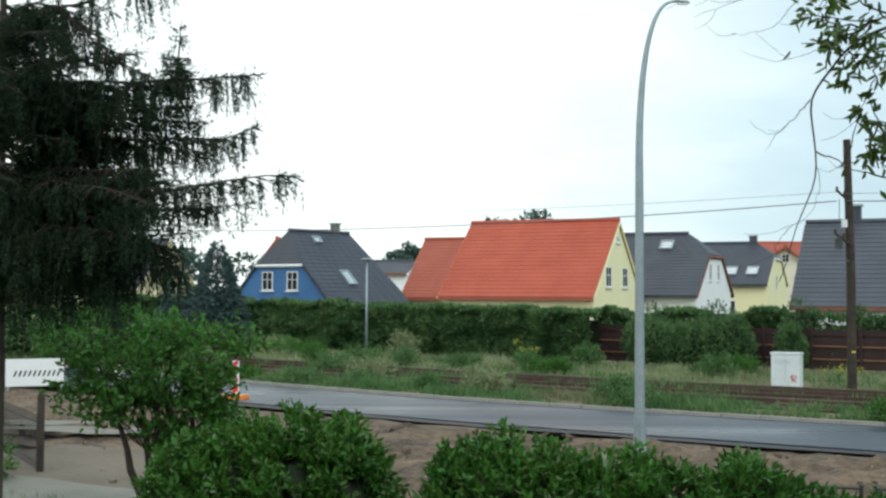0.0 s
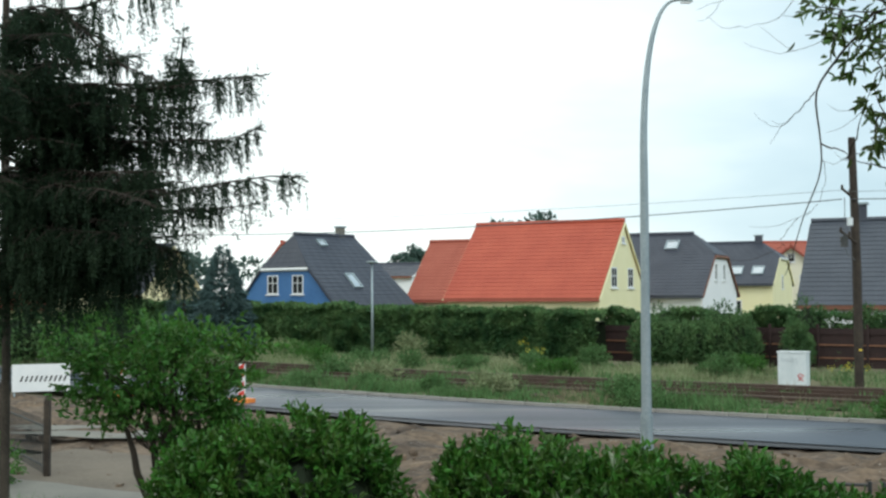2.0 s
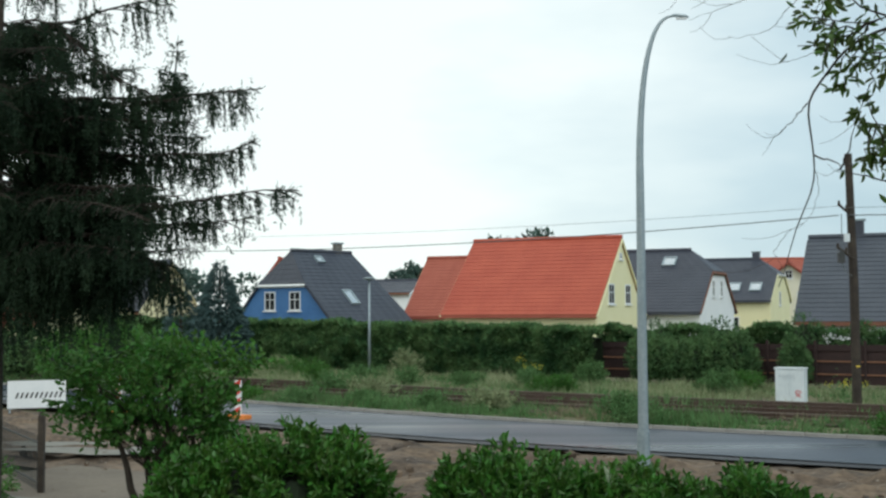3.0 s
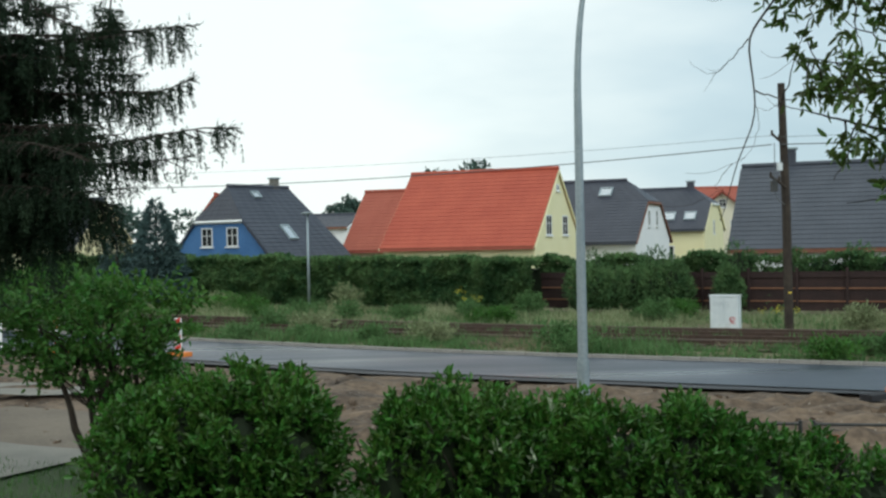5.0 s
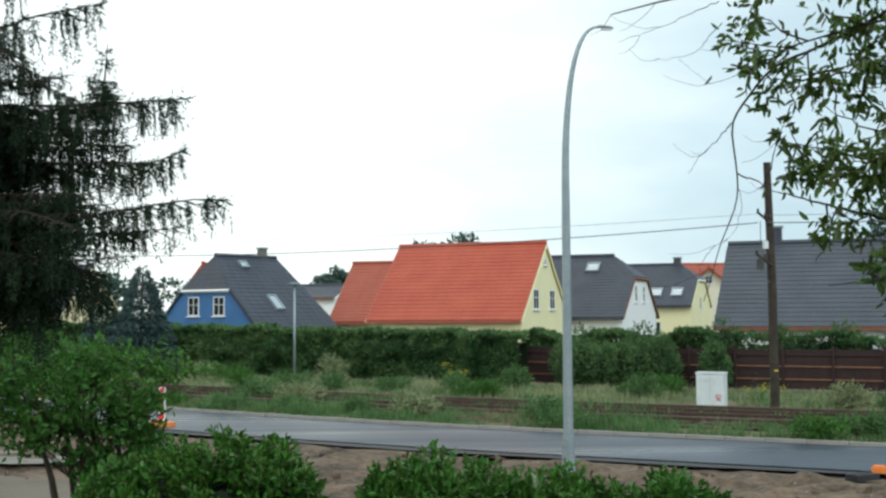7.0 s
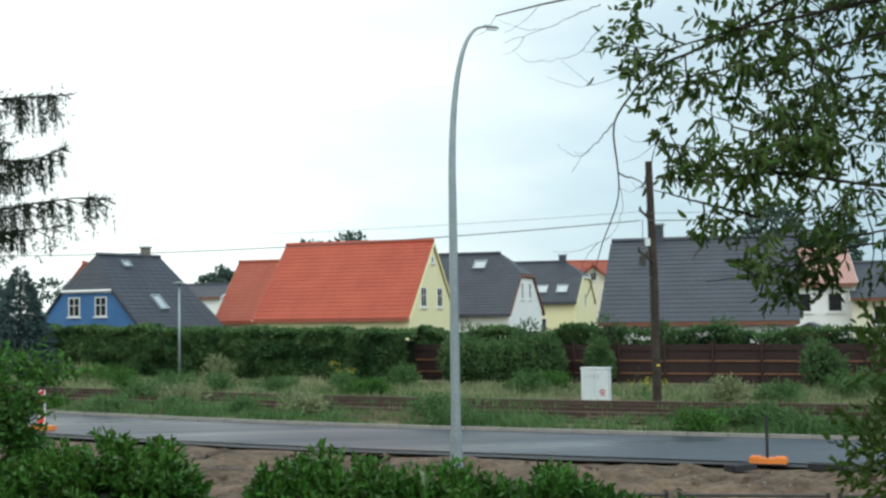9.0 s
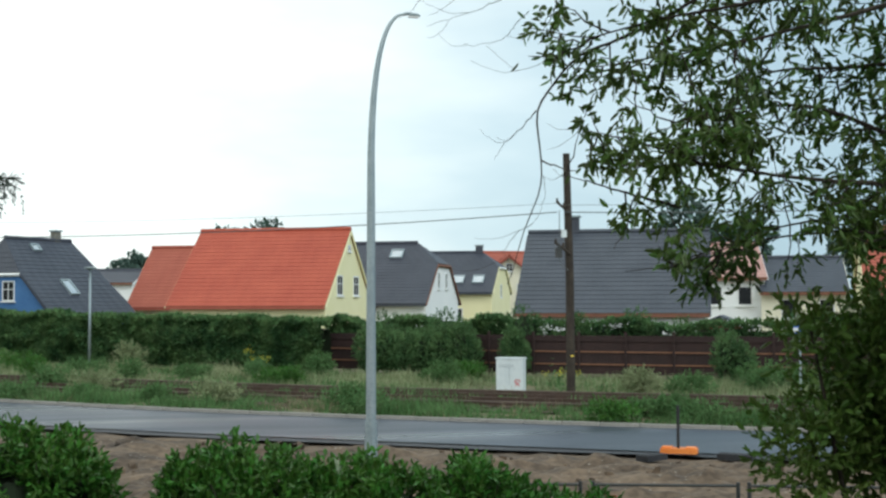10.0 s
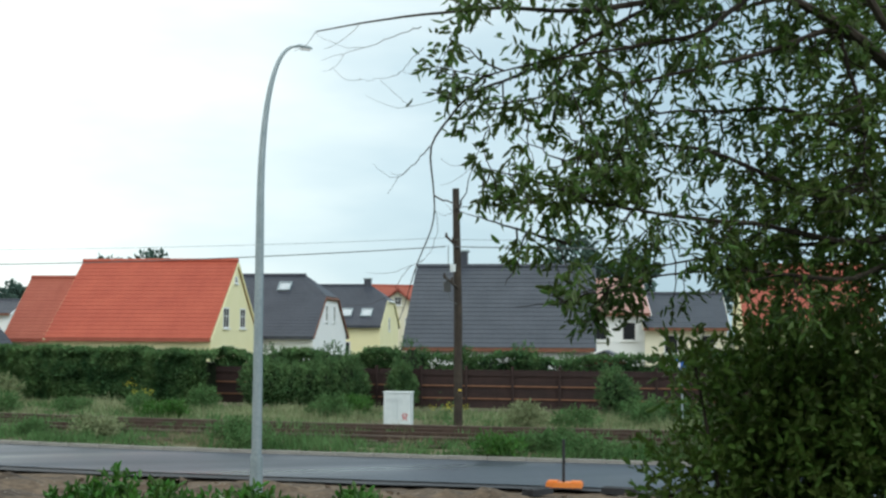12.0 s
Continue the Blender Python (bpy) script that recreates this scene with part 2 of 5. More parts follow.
class Mesh:
    """Collects vertices and faces as arrays and turns them into one object."""

    def __init__(self):
        self.v, self.f, self.n = [], [], 0

    def add(self, verts, faces):
        verts = np.asarray(verts, float).reshape(-1, 3)
        for fs in (faces if isinstance(faces, list) else [faces]):
            self.f.append(np.asarray(fs, int) + self.n)
        self.v.append(verts)
        self.n += len(verts)
        return self

    def box(self, c, size, m=None):
        x, y, z = [s / 2 for s in size]
        q = np.array([(-x, -y, -z), (x, -y, -z), (x, y, -z), (-x, y, -z), (-x, -y, z), (x, -y, z), (x, y, z), (-x, y, z)]) + np.array(c)
        if m is not None:
            q = np.array([m @ Vector(p) for p in q])
        return self.add(q, np.array([(0, 3, 2, 1), (4, 5, 6, 7), (0, 1, 5, 4), (1, 2, 6, 5), (2, 3, 7, 6), (3, 0, 4, 7)]))

    def tube(self, pts, radii, sides=7, cap=True):
        pts = np.asarray(pts, float)
        k = len(pts)
        radii = np.broadcast_to(np.asarray(radii, float), (k,))
        t = np.gradient(pts, axis=0)
        t /= np.linalg.norm(t, axis=1)[:, None] + 1e-9
        ref = np.eye(3)[np.argmin(np.abs(t).max(axis=0))][None, :]
        s = np.cross(t, ref)
        s /= np.linalg.norm(s, axis=1)[:, None] + 1e-9
        b = np.cross(t, s)
        a = np.linspace(0, 2 * np.pi, sides, endpoint=False)
        ring = pts[:, None] + radii[:, None, None] * (np.cos(a)[None, :, None] * s[:, None] + np.sin(a)[None, :, None] * b[:, None])
        i, j = np.meshgrid(np.arange(k - 1), np.arange(sides), indexing="ij")
        j2 = (j + 1) % sides
        f = np.stack([i * sides + j, i * sides + j2, (i + 1) * sides + j2, (i + 1) * sides + j], -1).reshape(-1, 4)
        self.add(ring.reshape(-1, 3), f)
        if cap:
            self.f.append(np.array([[self.n - sides + q for q in range(sides)]]))
            self.f.append(np.array([[self.n - k * sides + q for q in reversed(range(sides))]]))
        return self

    def leaves(self, pos, way, length, width, rng, fold=0.18):
        """Folded pointed leaves: one bent face each."""
        pos, way = np.asarray(pos, float), np.asarray(way, float)
        k = len(pos)
        way = way / (np.linalg.norm(way, axis=1)[:, None] + 1e-9)
        r = rng.normal(size=(k, 3))
        side = np.cross(way, r)
        side /= np.linalg.norm(side, axis=1)[:, None] + 1e-9
        nrm = np.cross(side, way)
        length = np.broadcast_to(length, (k,))[:, None]
        width = np.broadcast_to(width, (k,))[:, None]
        mid = pos + way * length * 0.45 + nrm * width * fold
        q = np.stack([pos, mid + side * width / 2, pos + way * length - nrm * width * fold, mid - side * width / 2], 1)
        return self.add(q.reshape(-1, 3), np.arange(4 * k).reshape(k, 4))

    def ovals(self, pos, way, length, width, rng, fold=0.22):
        """Oblong leaves folded along the midrib: two faces each."""
        pos, way = np.asarray(pos, float), np.asarray(way, float)
        k = len(pos)
        way = way / (np.linalg.norm(way, axis=1)[:, None] + 1e-9)
        side = np.cross(way, rng.normal(size=(k, 3)))
        side /= np.linalg.norm(side, axis=1)[:, None] + 1e-9
        nrm = np.cross(side, way)
        length = np.broadcast_to(length, (k,))[:, None]
        width = np.broadcast_to(width, (k,))[:, None]
        a, c = pos + way * length * 0.3 + nrm * width * fold, pos + way * length * 0.7 + nrm * width * fold * 0.8
        tip = pos + way * length - nrm * width * fold * 0.5
        q = np.stack([pos, a + side * width * 0.46, c + side * width * 0.42, tip, c - side * width * 0.42, a - side * width * 0.46], 1)
        f = (np.arange(k) * 6)[:, None]
        return self.add(q.reshape(-1, 3), np.concatenate([f + np.array([[0, 1, 2, 3]]), f + np.array([[0, 3, 4, 5]])]))

    def blades(self, pos, way, length, width, rng):
        """Narrow three-cornered blades."""
        pos, way = np.asarray(pos, float), np.asarray(way, float)
        k = len(pos)
        way = way / (np.linalg.norm(way, axis=1)[:, None] + 1e-9)
        side = np.cross(way, rng.normal(size=(k, 3)))
        side /= np.linalg.norm(side, axis=1)[:, None] + 1e-9
        length = np.broadcast_to(length, (k,))[:, None]
        width = np.broadcast_to(width, (k,))[:, None]
        q = np.stack([pos - side * width / 2, pos + side * width / 2, pos + way * length], 1)
        return self.add(q.reshape(-1, 3), np.arange(3 * k).reshape(k, 3))

    def data(self, name, material, smooth=False):
        me = bpy.data.meshes.new(name)
        v = np.concatenate(self.v)
        me.vertices.add(len(v))
        me.vertices.foreach_set("co", v.astype(np.float32).ravel())
        loops = np.concatenate([f.ravel() for f in self.f])
        sizes = np.concatenate([np.full(len(f), f.shape[1]) for f in self.f])
        me.loops.add(len(loops))
        me.loops.foreach_set("vertex_index", loops.astype(np.int32))
        me.polygons.add(len(sizes))
        me.polygons.foreach_set("loop_start", (np.cumsum(sizes) - sizes).astype(np.int32))
        me.polygons.foreach_set("use_smooth", np.full(len(sizes), smooth))
        me.update(calc_edges=True)
        me.validate()
        me.materials.append(material)
        return me


def thing(name, label, category, at=(0, 0, 0), turn=0.0, group="", kind=""):
    ob = new(name)
    ob.matrix_world = pose(*at, 0, 0, turn)
    return tagged(ob, label, category, group, kind)


def part(name, m, material, parent, label="", smooth=False, kind=""):
    ob = new(name, m.data(name, material, smooth))
    ob.parent = parent
    return tagged(ob, label, kind=kind)


def solo(name, m, material, label, category, kind="", smooth=False, group=""):
    return tagged(new(name, m.data(name, material, smooth)), label, category, group, kind)


# ---------------------------------------------------------------- plan: a runs along the road, s away from it
U, N = np.array([0.857, -0.515]), np.array([0.515, 0.857])


def bend(a):
    """The road, the rails and the verge swing away to the west."""
    return 0.2 * 3.0 * np.log1p(np.exp((-17 - np.asarray(a, float)) / 3.0))


def P(a, s, z=0.0, k=1.0):
    a, s = np.asarray(a, float), np.asarray(s, float)
    s = s + k * bend(a)
    return np.stack(np.broadcast_arrays(a * U[0] + s * N[0], a * U[1] + s * N[1], z), -1)


def strip(a0, a1, s0, s1, z, na, ns, rough=0.0, seed=0, k=1.0, edge=0.0):
    """A sheet of ground between two lines along the road, with uneven height and edges."""
    rng = np.random.default_rng(seed)
    a = np.linspace(a0, a1, na)
    t = np.linspace(0, 1, ns)
    A, T = np.meshgrid(a, t, indexing="ij")
    wob0 = np.array([noise.noise((v * 0.35, seed * 3.1, 0.5)) + 0.5 * noise.noise((v * 1.3, seed * 3.1, 4.5)) for v in a]) * edge
    wob1 = np.array([noise.noise((v * 0.35, seed * 3.1, 9.5)) + 0.5 * noise.noise((v * 1.3, seed * 3.1, 7.5)) for v in a]) * edge
    S = (s0 + wob0)[:, None] * (1 - T) + (s1 + wob1)[:, None] * T
    q = P(A, S, z, k)
    if rough:
        h = np.array([noise.noise((p[0] * 0.6, p[1] * 0.6, seed)) * 0.5 + noise.noise((p[0] * 1.9, p[1] * 1.9, seed)) * 0.4 + noise.noise((p[0] * 5, p[1] * 5, seed)) * 0.1 for p in q.reshape(-1, 3)]).reshape(A.shape)
        fade = np.minimum(1, 5 * np.minimum(T, 1 - T))
        q[..., 2] += np.maximum(h + 0.25, 0) * rough * fade
    i, j = np.meshgrid(np.arange(na - 1), np.arange(ns - 1), indexing="ij")
    f = np.stack([i * ns + j, (i + 1) * ns + j, (i + 1) * ns + j + 1, i * ns + j + 1], -1).reshape(-1, 4)
    return Mesh().add(q.reshape(-1, 3), f)


# ---------------------------------------------------------------- ground
g = Mesh()
gx = np.concatenate([[-2500, -900, -300], np.linspace(-120, 120, 61), [300, 900, 2500]])
gy = np.concatenate([[-2500, -900, -200], np.linspace(-40, 200, 61), [400, 900, 2500]])
GX, GY = np.meshgrid(gx, gy, indexing="ij")
gn = len(gy)
gi, gj = np.meshgrid(np.arange(len(gx) - 1), np.arange(gn - 1), indexing="ij")
g.add(np.stack([GX, GY, GX * 0 - 0.22], -1), np.stack([gi * gn + gj, (gi + 1) * gn + gj, (gi + 1) * gn + gj + 1, gi * gn + gj + 1], -1).reshape(-1, 4))
solo("ground", g, SOIL, "weedy brown and green soil reaching the horizon", "ground", "structure")
solo("lawn", strip(-60, 40, -25, 13.2, 0.0, 60, 24, 0.0, 3, 0), LAWN, "mown lawn of the front garden, its green darkened for tree shade", "lawn", "structure")
solo("dirt_ground", strip(-11.6, 45, 13.0, 25.75, -0.12, 240, 60, 0.50, 5, 0.6, 0.15), DIRT, "churned brown building-site dirt beside the new road", "ground", "structure")
solo("dirt_ground", strip(-75, -11.6, 17.2, 25.75, -0.12, 180, 44, 0.40, 6, 0.6, 0.15), DIRT, "churned brown building-site dirt beside the new road", "ground", "structure")
solo("road", strip(-110, 60, 25.72, 30.45, 0.0, 120, 6, 0, 1), ASPHALT, "freshly laid wet blue-grey asphalt road", "road", "structure")
solo("road_edge", strip(-110, 60, 25.22, 25.74, -0.025, 260, 4, 0.02, 2, 1, 0.14), TAR, "ragged black tar edge of the asphalt", "road", "structure")
solo("verge", strip(-110, 60, 30.6, 33.2, 0.0, 120, 8, 0.10, 7), SOIL, "weedy verge between the kerb and the rails", "verge", "structure")
solo("track_bed", strip(-110, 60, 33.0, 39.2, 0.06, 160, 14, 0.10, 8, 0.8, 0.2), BALLAST, "rust-brown ballast bed of the railway", "track bed", "structure")
solo("railway_verge", strip(-110, 60, 39.0, 49.5, -0.05, 120, 12, 0.10, 9, 0.8, 0.2), SOIL, "overgrown strip between railway and hedge", "verge", "structure")
# kerb of single stones
kerb = thing("kerb", "grey concrete kerb along the far edge of the road", "kerb", kind="structure")
stone = Mesh().box((0, 0, 0.0), (0.98, 0.16, 0.26)).data("kerb_stone", KERB)
for i in range(95):
    a = -62 + i
    p, p2 = P(a, 30.53), P(a + 1, 30.53)
    ob = new("kerb_stone", stone)
    ob.parent = kerb
    ob.matrix_world = pose(*((p + p2) / 2)[:2], -0.045 + 0.004 * math.sin(i * 2.3), 0, 0, math.degrees(math.atan2(p2[1] - p[1], p2[0] - p[0])))

# ---------------------------------------------------------------- railway


def rail_line(s):
    a = np.linspace(-105, 55, 140)
    rail = thing("rail", "rusty steel rail with a worn bright head", "rail", group="rails of the railway")
    base, head = Mesh(), Mesh()
    for m, prof in ((base, ((-0.06, 0.30), (0.06, 0.30), (0.06, 0.32), (0.012, 0.335), (0.012, 0.41), (-0.012, 0.41), (-0.012, 0.335), (-0.06, 0.32))), (head, ((-0.035, 0.41), (0.035, 0.41), (0.035, 0.45), (-0.035, 0.45)))):
        k = len(prof)
        q = np.stack([P(a, s + o, h - 0.19, 0.8) for o, h in prof], 1)
        i, j = np.meshgrid(np.arange(len(a) - 1), np.arange(k), indexing="ij")
        m.add(q.reshape(-1, 3), np.stack([i * k + j, (i + 1) * k + j, (i + 1) * k + (j + 1) % k, i * k + (j + 1) % k], -1).reshape(-1, 4))
    part("web", base, RAIL, rail)
    part("rail_head", head, RAILTOP if s in (33.9, 38.19) else RAIL, rail, "worn rail head")


for s in (33.9, 35.34, 36.75, 38.19):
    rail_line(s)
sleeper = Mesh().box((0, 0, 0), (0.24, 2.3, 0.14)).data("sleeper", SLEEPER)
for sc_ in (34.62, 37.47):
    bed = thing("sleeper_row", "old dark sleepers half sunk in ballast", "sleepers", kind="structure")
    for i in range(85):
        a = -48 + i * 0.68
        p, p2 = P(a, sc_, 0, 0.8), P(a + 0.3, sc_, 0, 0.8)
        ob = new("sleeper", sleeper)
        ob.parent = bed
        ob.matrix_world = pose(p[0], p[1], 0.06, 0, 0, math.degrees(math.atan2(p2[1] - p[1], p2[0] - p[0])))

# ---------------------------------------------------------------- houses


def slope(rows_out, a, b, c, d, course=0.34, pan=0.7, lift=0.024):
    """Overlapping courses of wavy roof tiles on the face a (eave), b (eave), c (ridge), d (ridge)."""
    a, b, c, d = [np.asarray(v, float) for v in (a, b, c, d)]
    nrm = np.cross(b - a, d - a)
    nrm /= np.linalg.norm(nrm)
    rows = max(3, int(round(np.linalg.norm((d + c - a - b) / 2) / course)))
    cols = max(6, int(np.linalg.norm(b - a) / pan * 2))
    t = np.linspace(0, 1, cols + 1)
    wave = 0.5 * lift * (np.arange(cols + 1) % 2)
    for r in range(rows):
        lo, hi = r / rows, min(1.0, (r + 1.12) / rows)
        left0, right0, left1, right1 = a + (d - a) * lo, b + (c - b) * lo, a + (d - a) * hi, b + (c - b) * hi
        low = left0 + (right0 - left0) * t[:, None] + nrm * (lift + wave)[:, None]
        top = left1 + (right1 - left1) * t[:, None] + nrm * (0.004 + wave)[:, None]
        foot = left0 + (right0 - left0) * t[:, None] - nrm * 0.01
        k = cols + 1
        i = np.arange(cols)
        rows_out.append(Mesh().add(np.concatenate([foot, low, top]), np.concatenate([np.stack([i, i + 1, k + i + 1, k + i], -1), np.stack([k + i, k + i + 1, 2 * k + i + 1, 2 * k + i], -1)])))


def window(parent, c, w, h, out, up=(0, 0, 1), bars=True, frame_mat=None, name="window"):
    """A window on a wall: c the middle, out the wall's normal."""
    out, up = Vector(out).normalized(), Vector(up).normalized()
    right = up.cross(out).normalized()
    m = Matrix((right, up, out)).transposed().to_4x4()
    m.translation = Vector(c)
    t = 0.075
    ring = [(sx * (w / 2 - e), sy * (h / 2 - e), z) for z in (-0.02, 0.035) for e in (0, t) for sx, sy in ((-1, -1), (1, -1), (1, 1), (-1, 1))]
    q = np.array([m @ Vector(v) for v in ring])
    fs = []
    for i in range(4):
        k = (i + 1) % 4
        fs += [(8 + i, 8 + k, 12 + k, 12 + i), (i, k, 8 + k, 8 + i), (12 + i, 12 + k, 4 + k, 4 + i), (4 + i, 4 + k, k, i)]
    win = part(name, Mesh().add(q, np.array(fs)), frame_mat or WHITE, parent, "white window frame")
    if bars:
        part("glazing_bar", Mesh().box((0, 0, 0.026), (0.045, h - 2 * t, 0.02), m), frame_mat or WHITE, win)
        part("glazing_bar", Mesh().box((0, h * 0.08, 0.028), (w - 2 * t, 0.04, 0.02), m), frame_mat or WHITE, win)
    part("pane", Mesh().box((0, 0, 0.008), (w - 2 * t, h - 2 * t, 0.01), m), GLASS, win, "dark glass pane")
    part("sill", Mesh().box((0, -h / 2 - 0.04, 0.05), (w + 0.2, 0.07, 0.12), m), frame_mat or WHITE, win)
    return win


def skylight(parent, a, b, c, d, u, v, w, h):
    """A roof window at u along the eave and v up the slope."""
    a, b, c, d = [Vector(q) for q in (a, b, c, d)]
    x = (b - a).normalized()
    n = (b - a).cross(d - a).normalized()
    y = n.cross(x)
    lo = a.lerp(d, v)
    hi = b.lerp(c, v)
    m = Matrix((x, y, n)).transposed().to_4x4()
    m.translation = lo.lerp(hi, u)
    fm = Mesh()
    for cx, cy, sx, sy in ((-w / 2, 0, 0.09, h + 0.09), (w / 2, 0, 0.09, h + 0.09), (0, h / 2, w - 0.09, 0.09), (0, -h / 2, w - 0.09, 0.09)):
        fm.box((cx, cy, 0.08), (sx, sy, 0.14), m)
    s = part("skylight", fm, GALV, parent, "roof window with metal frame")
    part("pane", Mesh().box((0, 0, 0.09), (w - 0.09, h - 0.09, 0.03), m), SKYGLASS, s, "bright glass reflecting the sky")


def house(label, corner, turn, L, W, eave, ridge, wall_m, roof_m, hip=(0, 0), over=0.4, side=0.12, run=(0, 0), chimney=None, trim=None, barge=None, gable_windows=(), end_windows=(), lights=(), eave_windows=(), name="house", mirror=False, soffit=None, stack=None):
    """Local x runs from the near corner along the long side (to the west), y along the gable, away. hip: the height of a half-hip at the near and
    at the far end. turn: degrees by which the gable side leans away from straight ahead."""
    h = thing(name, label, "house", (*corner, 0), 0)
    ca, sa = math.cos(radians(turn)), math.sin(radians(turn))
    h.matrix_world = Matrix.Translation((*corner, 0))
    mm = Matrix(((-ca, sa, 0, 0), (sa, ca, 0, 0), (0, 0, 1, 0), (0, 0, 0, 1)))
    if mirror:
        mm = Matrix(((ca, -sa, 0, 0), (sa, ca, 0, 0), (0, 0, 1, 0), (0, 0, 0, 1)))

    def g_(x, y, z):
        return np.array(mm @ Vector((x, y, z)))

    k = (ridge - eave) / (W / 2)
    cut0, cut1 = (ridge - hip[0]) / k, (ridge - hip[1]) / k
    # walls: a box with gable tops, cut where a half-hip begins
    wm = Mesh()
    for x, cut, hh, flip in ((0, cut0, hip[0], 0), (L, cut1, hip[1], 1)):
        top = [g_(x, W - 0.0, eave), g_(x, W / 2 + (cut if hh else 0), hh or ridge), g_(x, W / 2 - (cut if hh else 0), hh or ridge), g_(x, 0, eave)]
        q = np.array([g_(x, 0, -0.1), g_(x, W, -0.1)] + top)
        wm.add(q, np.array([[0, 1, 2, 3, 4, 5]] if flip else [[5, 4, 3, 2, 1, 0]]))
    for y, fl in ((0, 0), (W, 1)):
        q = np.array([g_(0, y, -0.1), g_(L, y, -0.1), g_(L, y, eave), g_(0, y, eave)])
        wm.add(q, np.array([[0, 1, 2, 3]] if fl else [[3, 2, 1, 0]]))
    part("wall", wm, wall_m, h)
    # roof
    ez = eave - over * k
    rm, under = [], Mesh()
    x0, x1 = -side, L + side
    r0 = x0 + ((run[0] or cut0 * 0.95) if hip[0] else 0)
    r1 = x1 - ((run[1] or cut1 * 0.95) if hip[1] else 0)
    faces = []
    for y_e, y_r, sgn in ((-over, W / 2, 1), (W + over, W / 2, -1)):
        def at(z):
            return y_e + (y_r - y_e) * (z - ez) / (ridge - ez)
        def x_near(z):
            return x0 + ((r0 - x0) * (z - hip[0]) / (ridge - hip[0]) if hip[0] and z > hip[0] else 0)

        def x_far(z):
            return x1 + ((r1 - x1) * (z - hip[1]) / (ridge - hip[1]) if hip[1] and z > hip[1] else 0)
        levels = sorted({ez, ridge, *[v for v in hip if v]})
        quads = [(z0, z1, x_near(z0), x_far(z0), x_near(z1), x_far(z1)) for z0, z1 in zip(levels, levels[1:])]
        for z0, z1, xa, xb, xc, xd in quads:
            A_, B_, C_, D_ = g_(xb, at(z0), z0 + 0.12), g_(xa, at(z0), z0 + 0.12), g_(xc, at(z1), z1 + 0.12), g_(xd, at(z1), z1 + 0.12)
            if (sgn < 0) != mirror:
                A_, B_, C_, D_ = B_, A_, D_, C_
            slope(rm, A_, B_, C_, D_)
            if sgn > 0:
                faces.append((A_, B_, C_, D_))
            dn = np.array([0, 0, -0.12])
            under.add(np.array([A_ + dn, B_ + dn, C_ + dn, D_ + dn]), np.array([[3, 2, 1, 0]]))
            lowband = np.array([A_ + dn * 1.6, B_ + dn * 1.6, B_ + [0, 0, 0.02], A_ + [0, 0, 0.02]])
            if z0 == ez:
                under.add(lowband, np.array([[0, 1, 2, 3]]))
    for hh, xe, rr, flip in ((hip[0], x0, r0, 0), (hip[1], x1, r1, 1)):
        if hh:
            yl = W / 2 - (ridge - hh) / k
            A_, B_, T_ = g_(xe, W - yl, hh + 0.12), g_(xe, yl, hh + 0.12), g_(rr, W / 2, ridge + 0.12)
            if bool(flip) == mirror:
                A_, B_ = B_, A_
            slope(rm, A_, B_, T_ + (B_ - A_) * 0.004, T_)
            part("cornice", Mesh().tube([A_ - [0, 0, 0.14], B_ - [0, 0, 0.14]], 0.11, 4), trim or WHITE, h, "white cornice board under the half-hip" if not trim else "")
    roof = part("roof", under, soffit or WOODTRIM, h)
    for course in rm:
        part("tile_course", course, roof_m, roof)
    part("ridge_tile", Mesh().tube([g_(r0, W / 2, ridge + 0.16), g_(r1, W / 2, ridge + 0.16)], 0.13, 8), roof_m, roof)
    # bargeboards at the gable ends
    for x, hh in ((x0, hip[0]), (x1, hip[1])):
        for y_e in (-over, W + over):
            zt = hh or ridge
            yt = W / 2 + (y_e - W / 2) * (ridge - zt) / (ridge - ez)
            part("bargeboard", Mesh().tube([g_(x, y_e, ez + 0.0), g_(x, yt, zt + 0.0)], 0.065, 4), barge or trim or wall_m, roof)
    if chimney:
        cx, ch, cw = chimney
        cm = Mesh().box((0, 0, 0), (cw, cw * 0.8, ch), Matrix.Translation(Vector(g_(cx, W / 2 + 0.1, ridge + ch / 2 - 0.5))) @ mm.to_3x3().to_4x4())
        c = part("chimney", cm, stack or (R_DARK if roof_m != R_RED else W_YEL), roof)
        part("chimney_cap", Mesh().box((0, 0, 0), (cw + 0.16, cw * 0.8 + 0.16, 0.10), Matrix.Translation(Vector(g_(cx, W / 2 + 0.1, ridge + ch - 0.45))) @ mm.to_3x3().to_4x4()), GALV, c)
    out0, out1, outl = mm.to_3x3() @ Vector((-1, 0, 0)), mm.to_3x3() @ Vector((1, 0, 0)), mm.to_3x3() @ Vector((0, -1, 0))
    for y, z, w, hh in gable_windows:
        window(h, g_(0, y, z), w, hh, out0)
    for y, z, w, hh in end_windows:
        window(h, g_(L, y, z), w, hh, out1)
    for x, z, w, hh in eave_windows:
        window(h, g_(x, 0, z), w, hh, outl, bars=False)
    for u, v, w, hh in lights:
        f_ = (faces[0][0], faces[0][1], faces[-1][2], faces[-1][3])
        skylight(roof, *f_, u, v, w, hh)
    return h


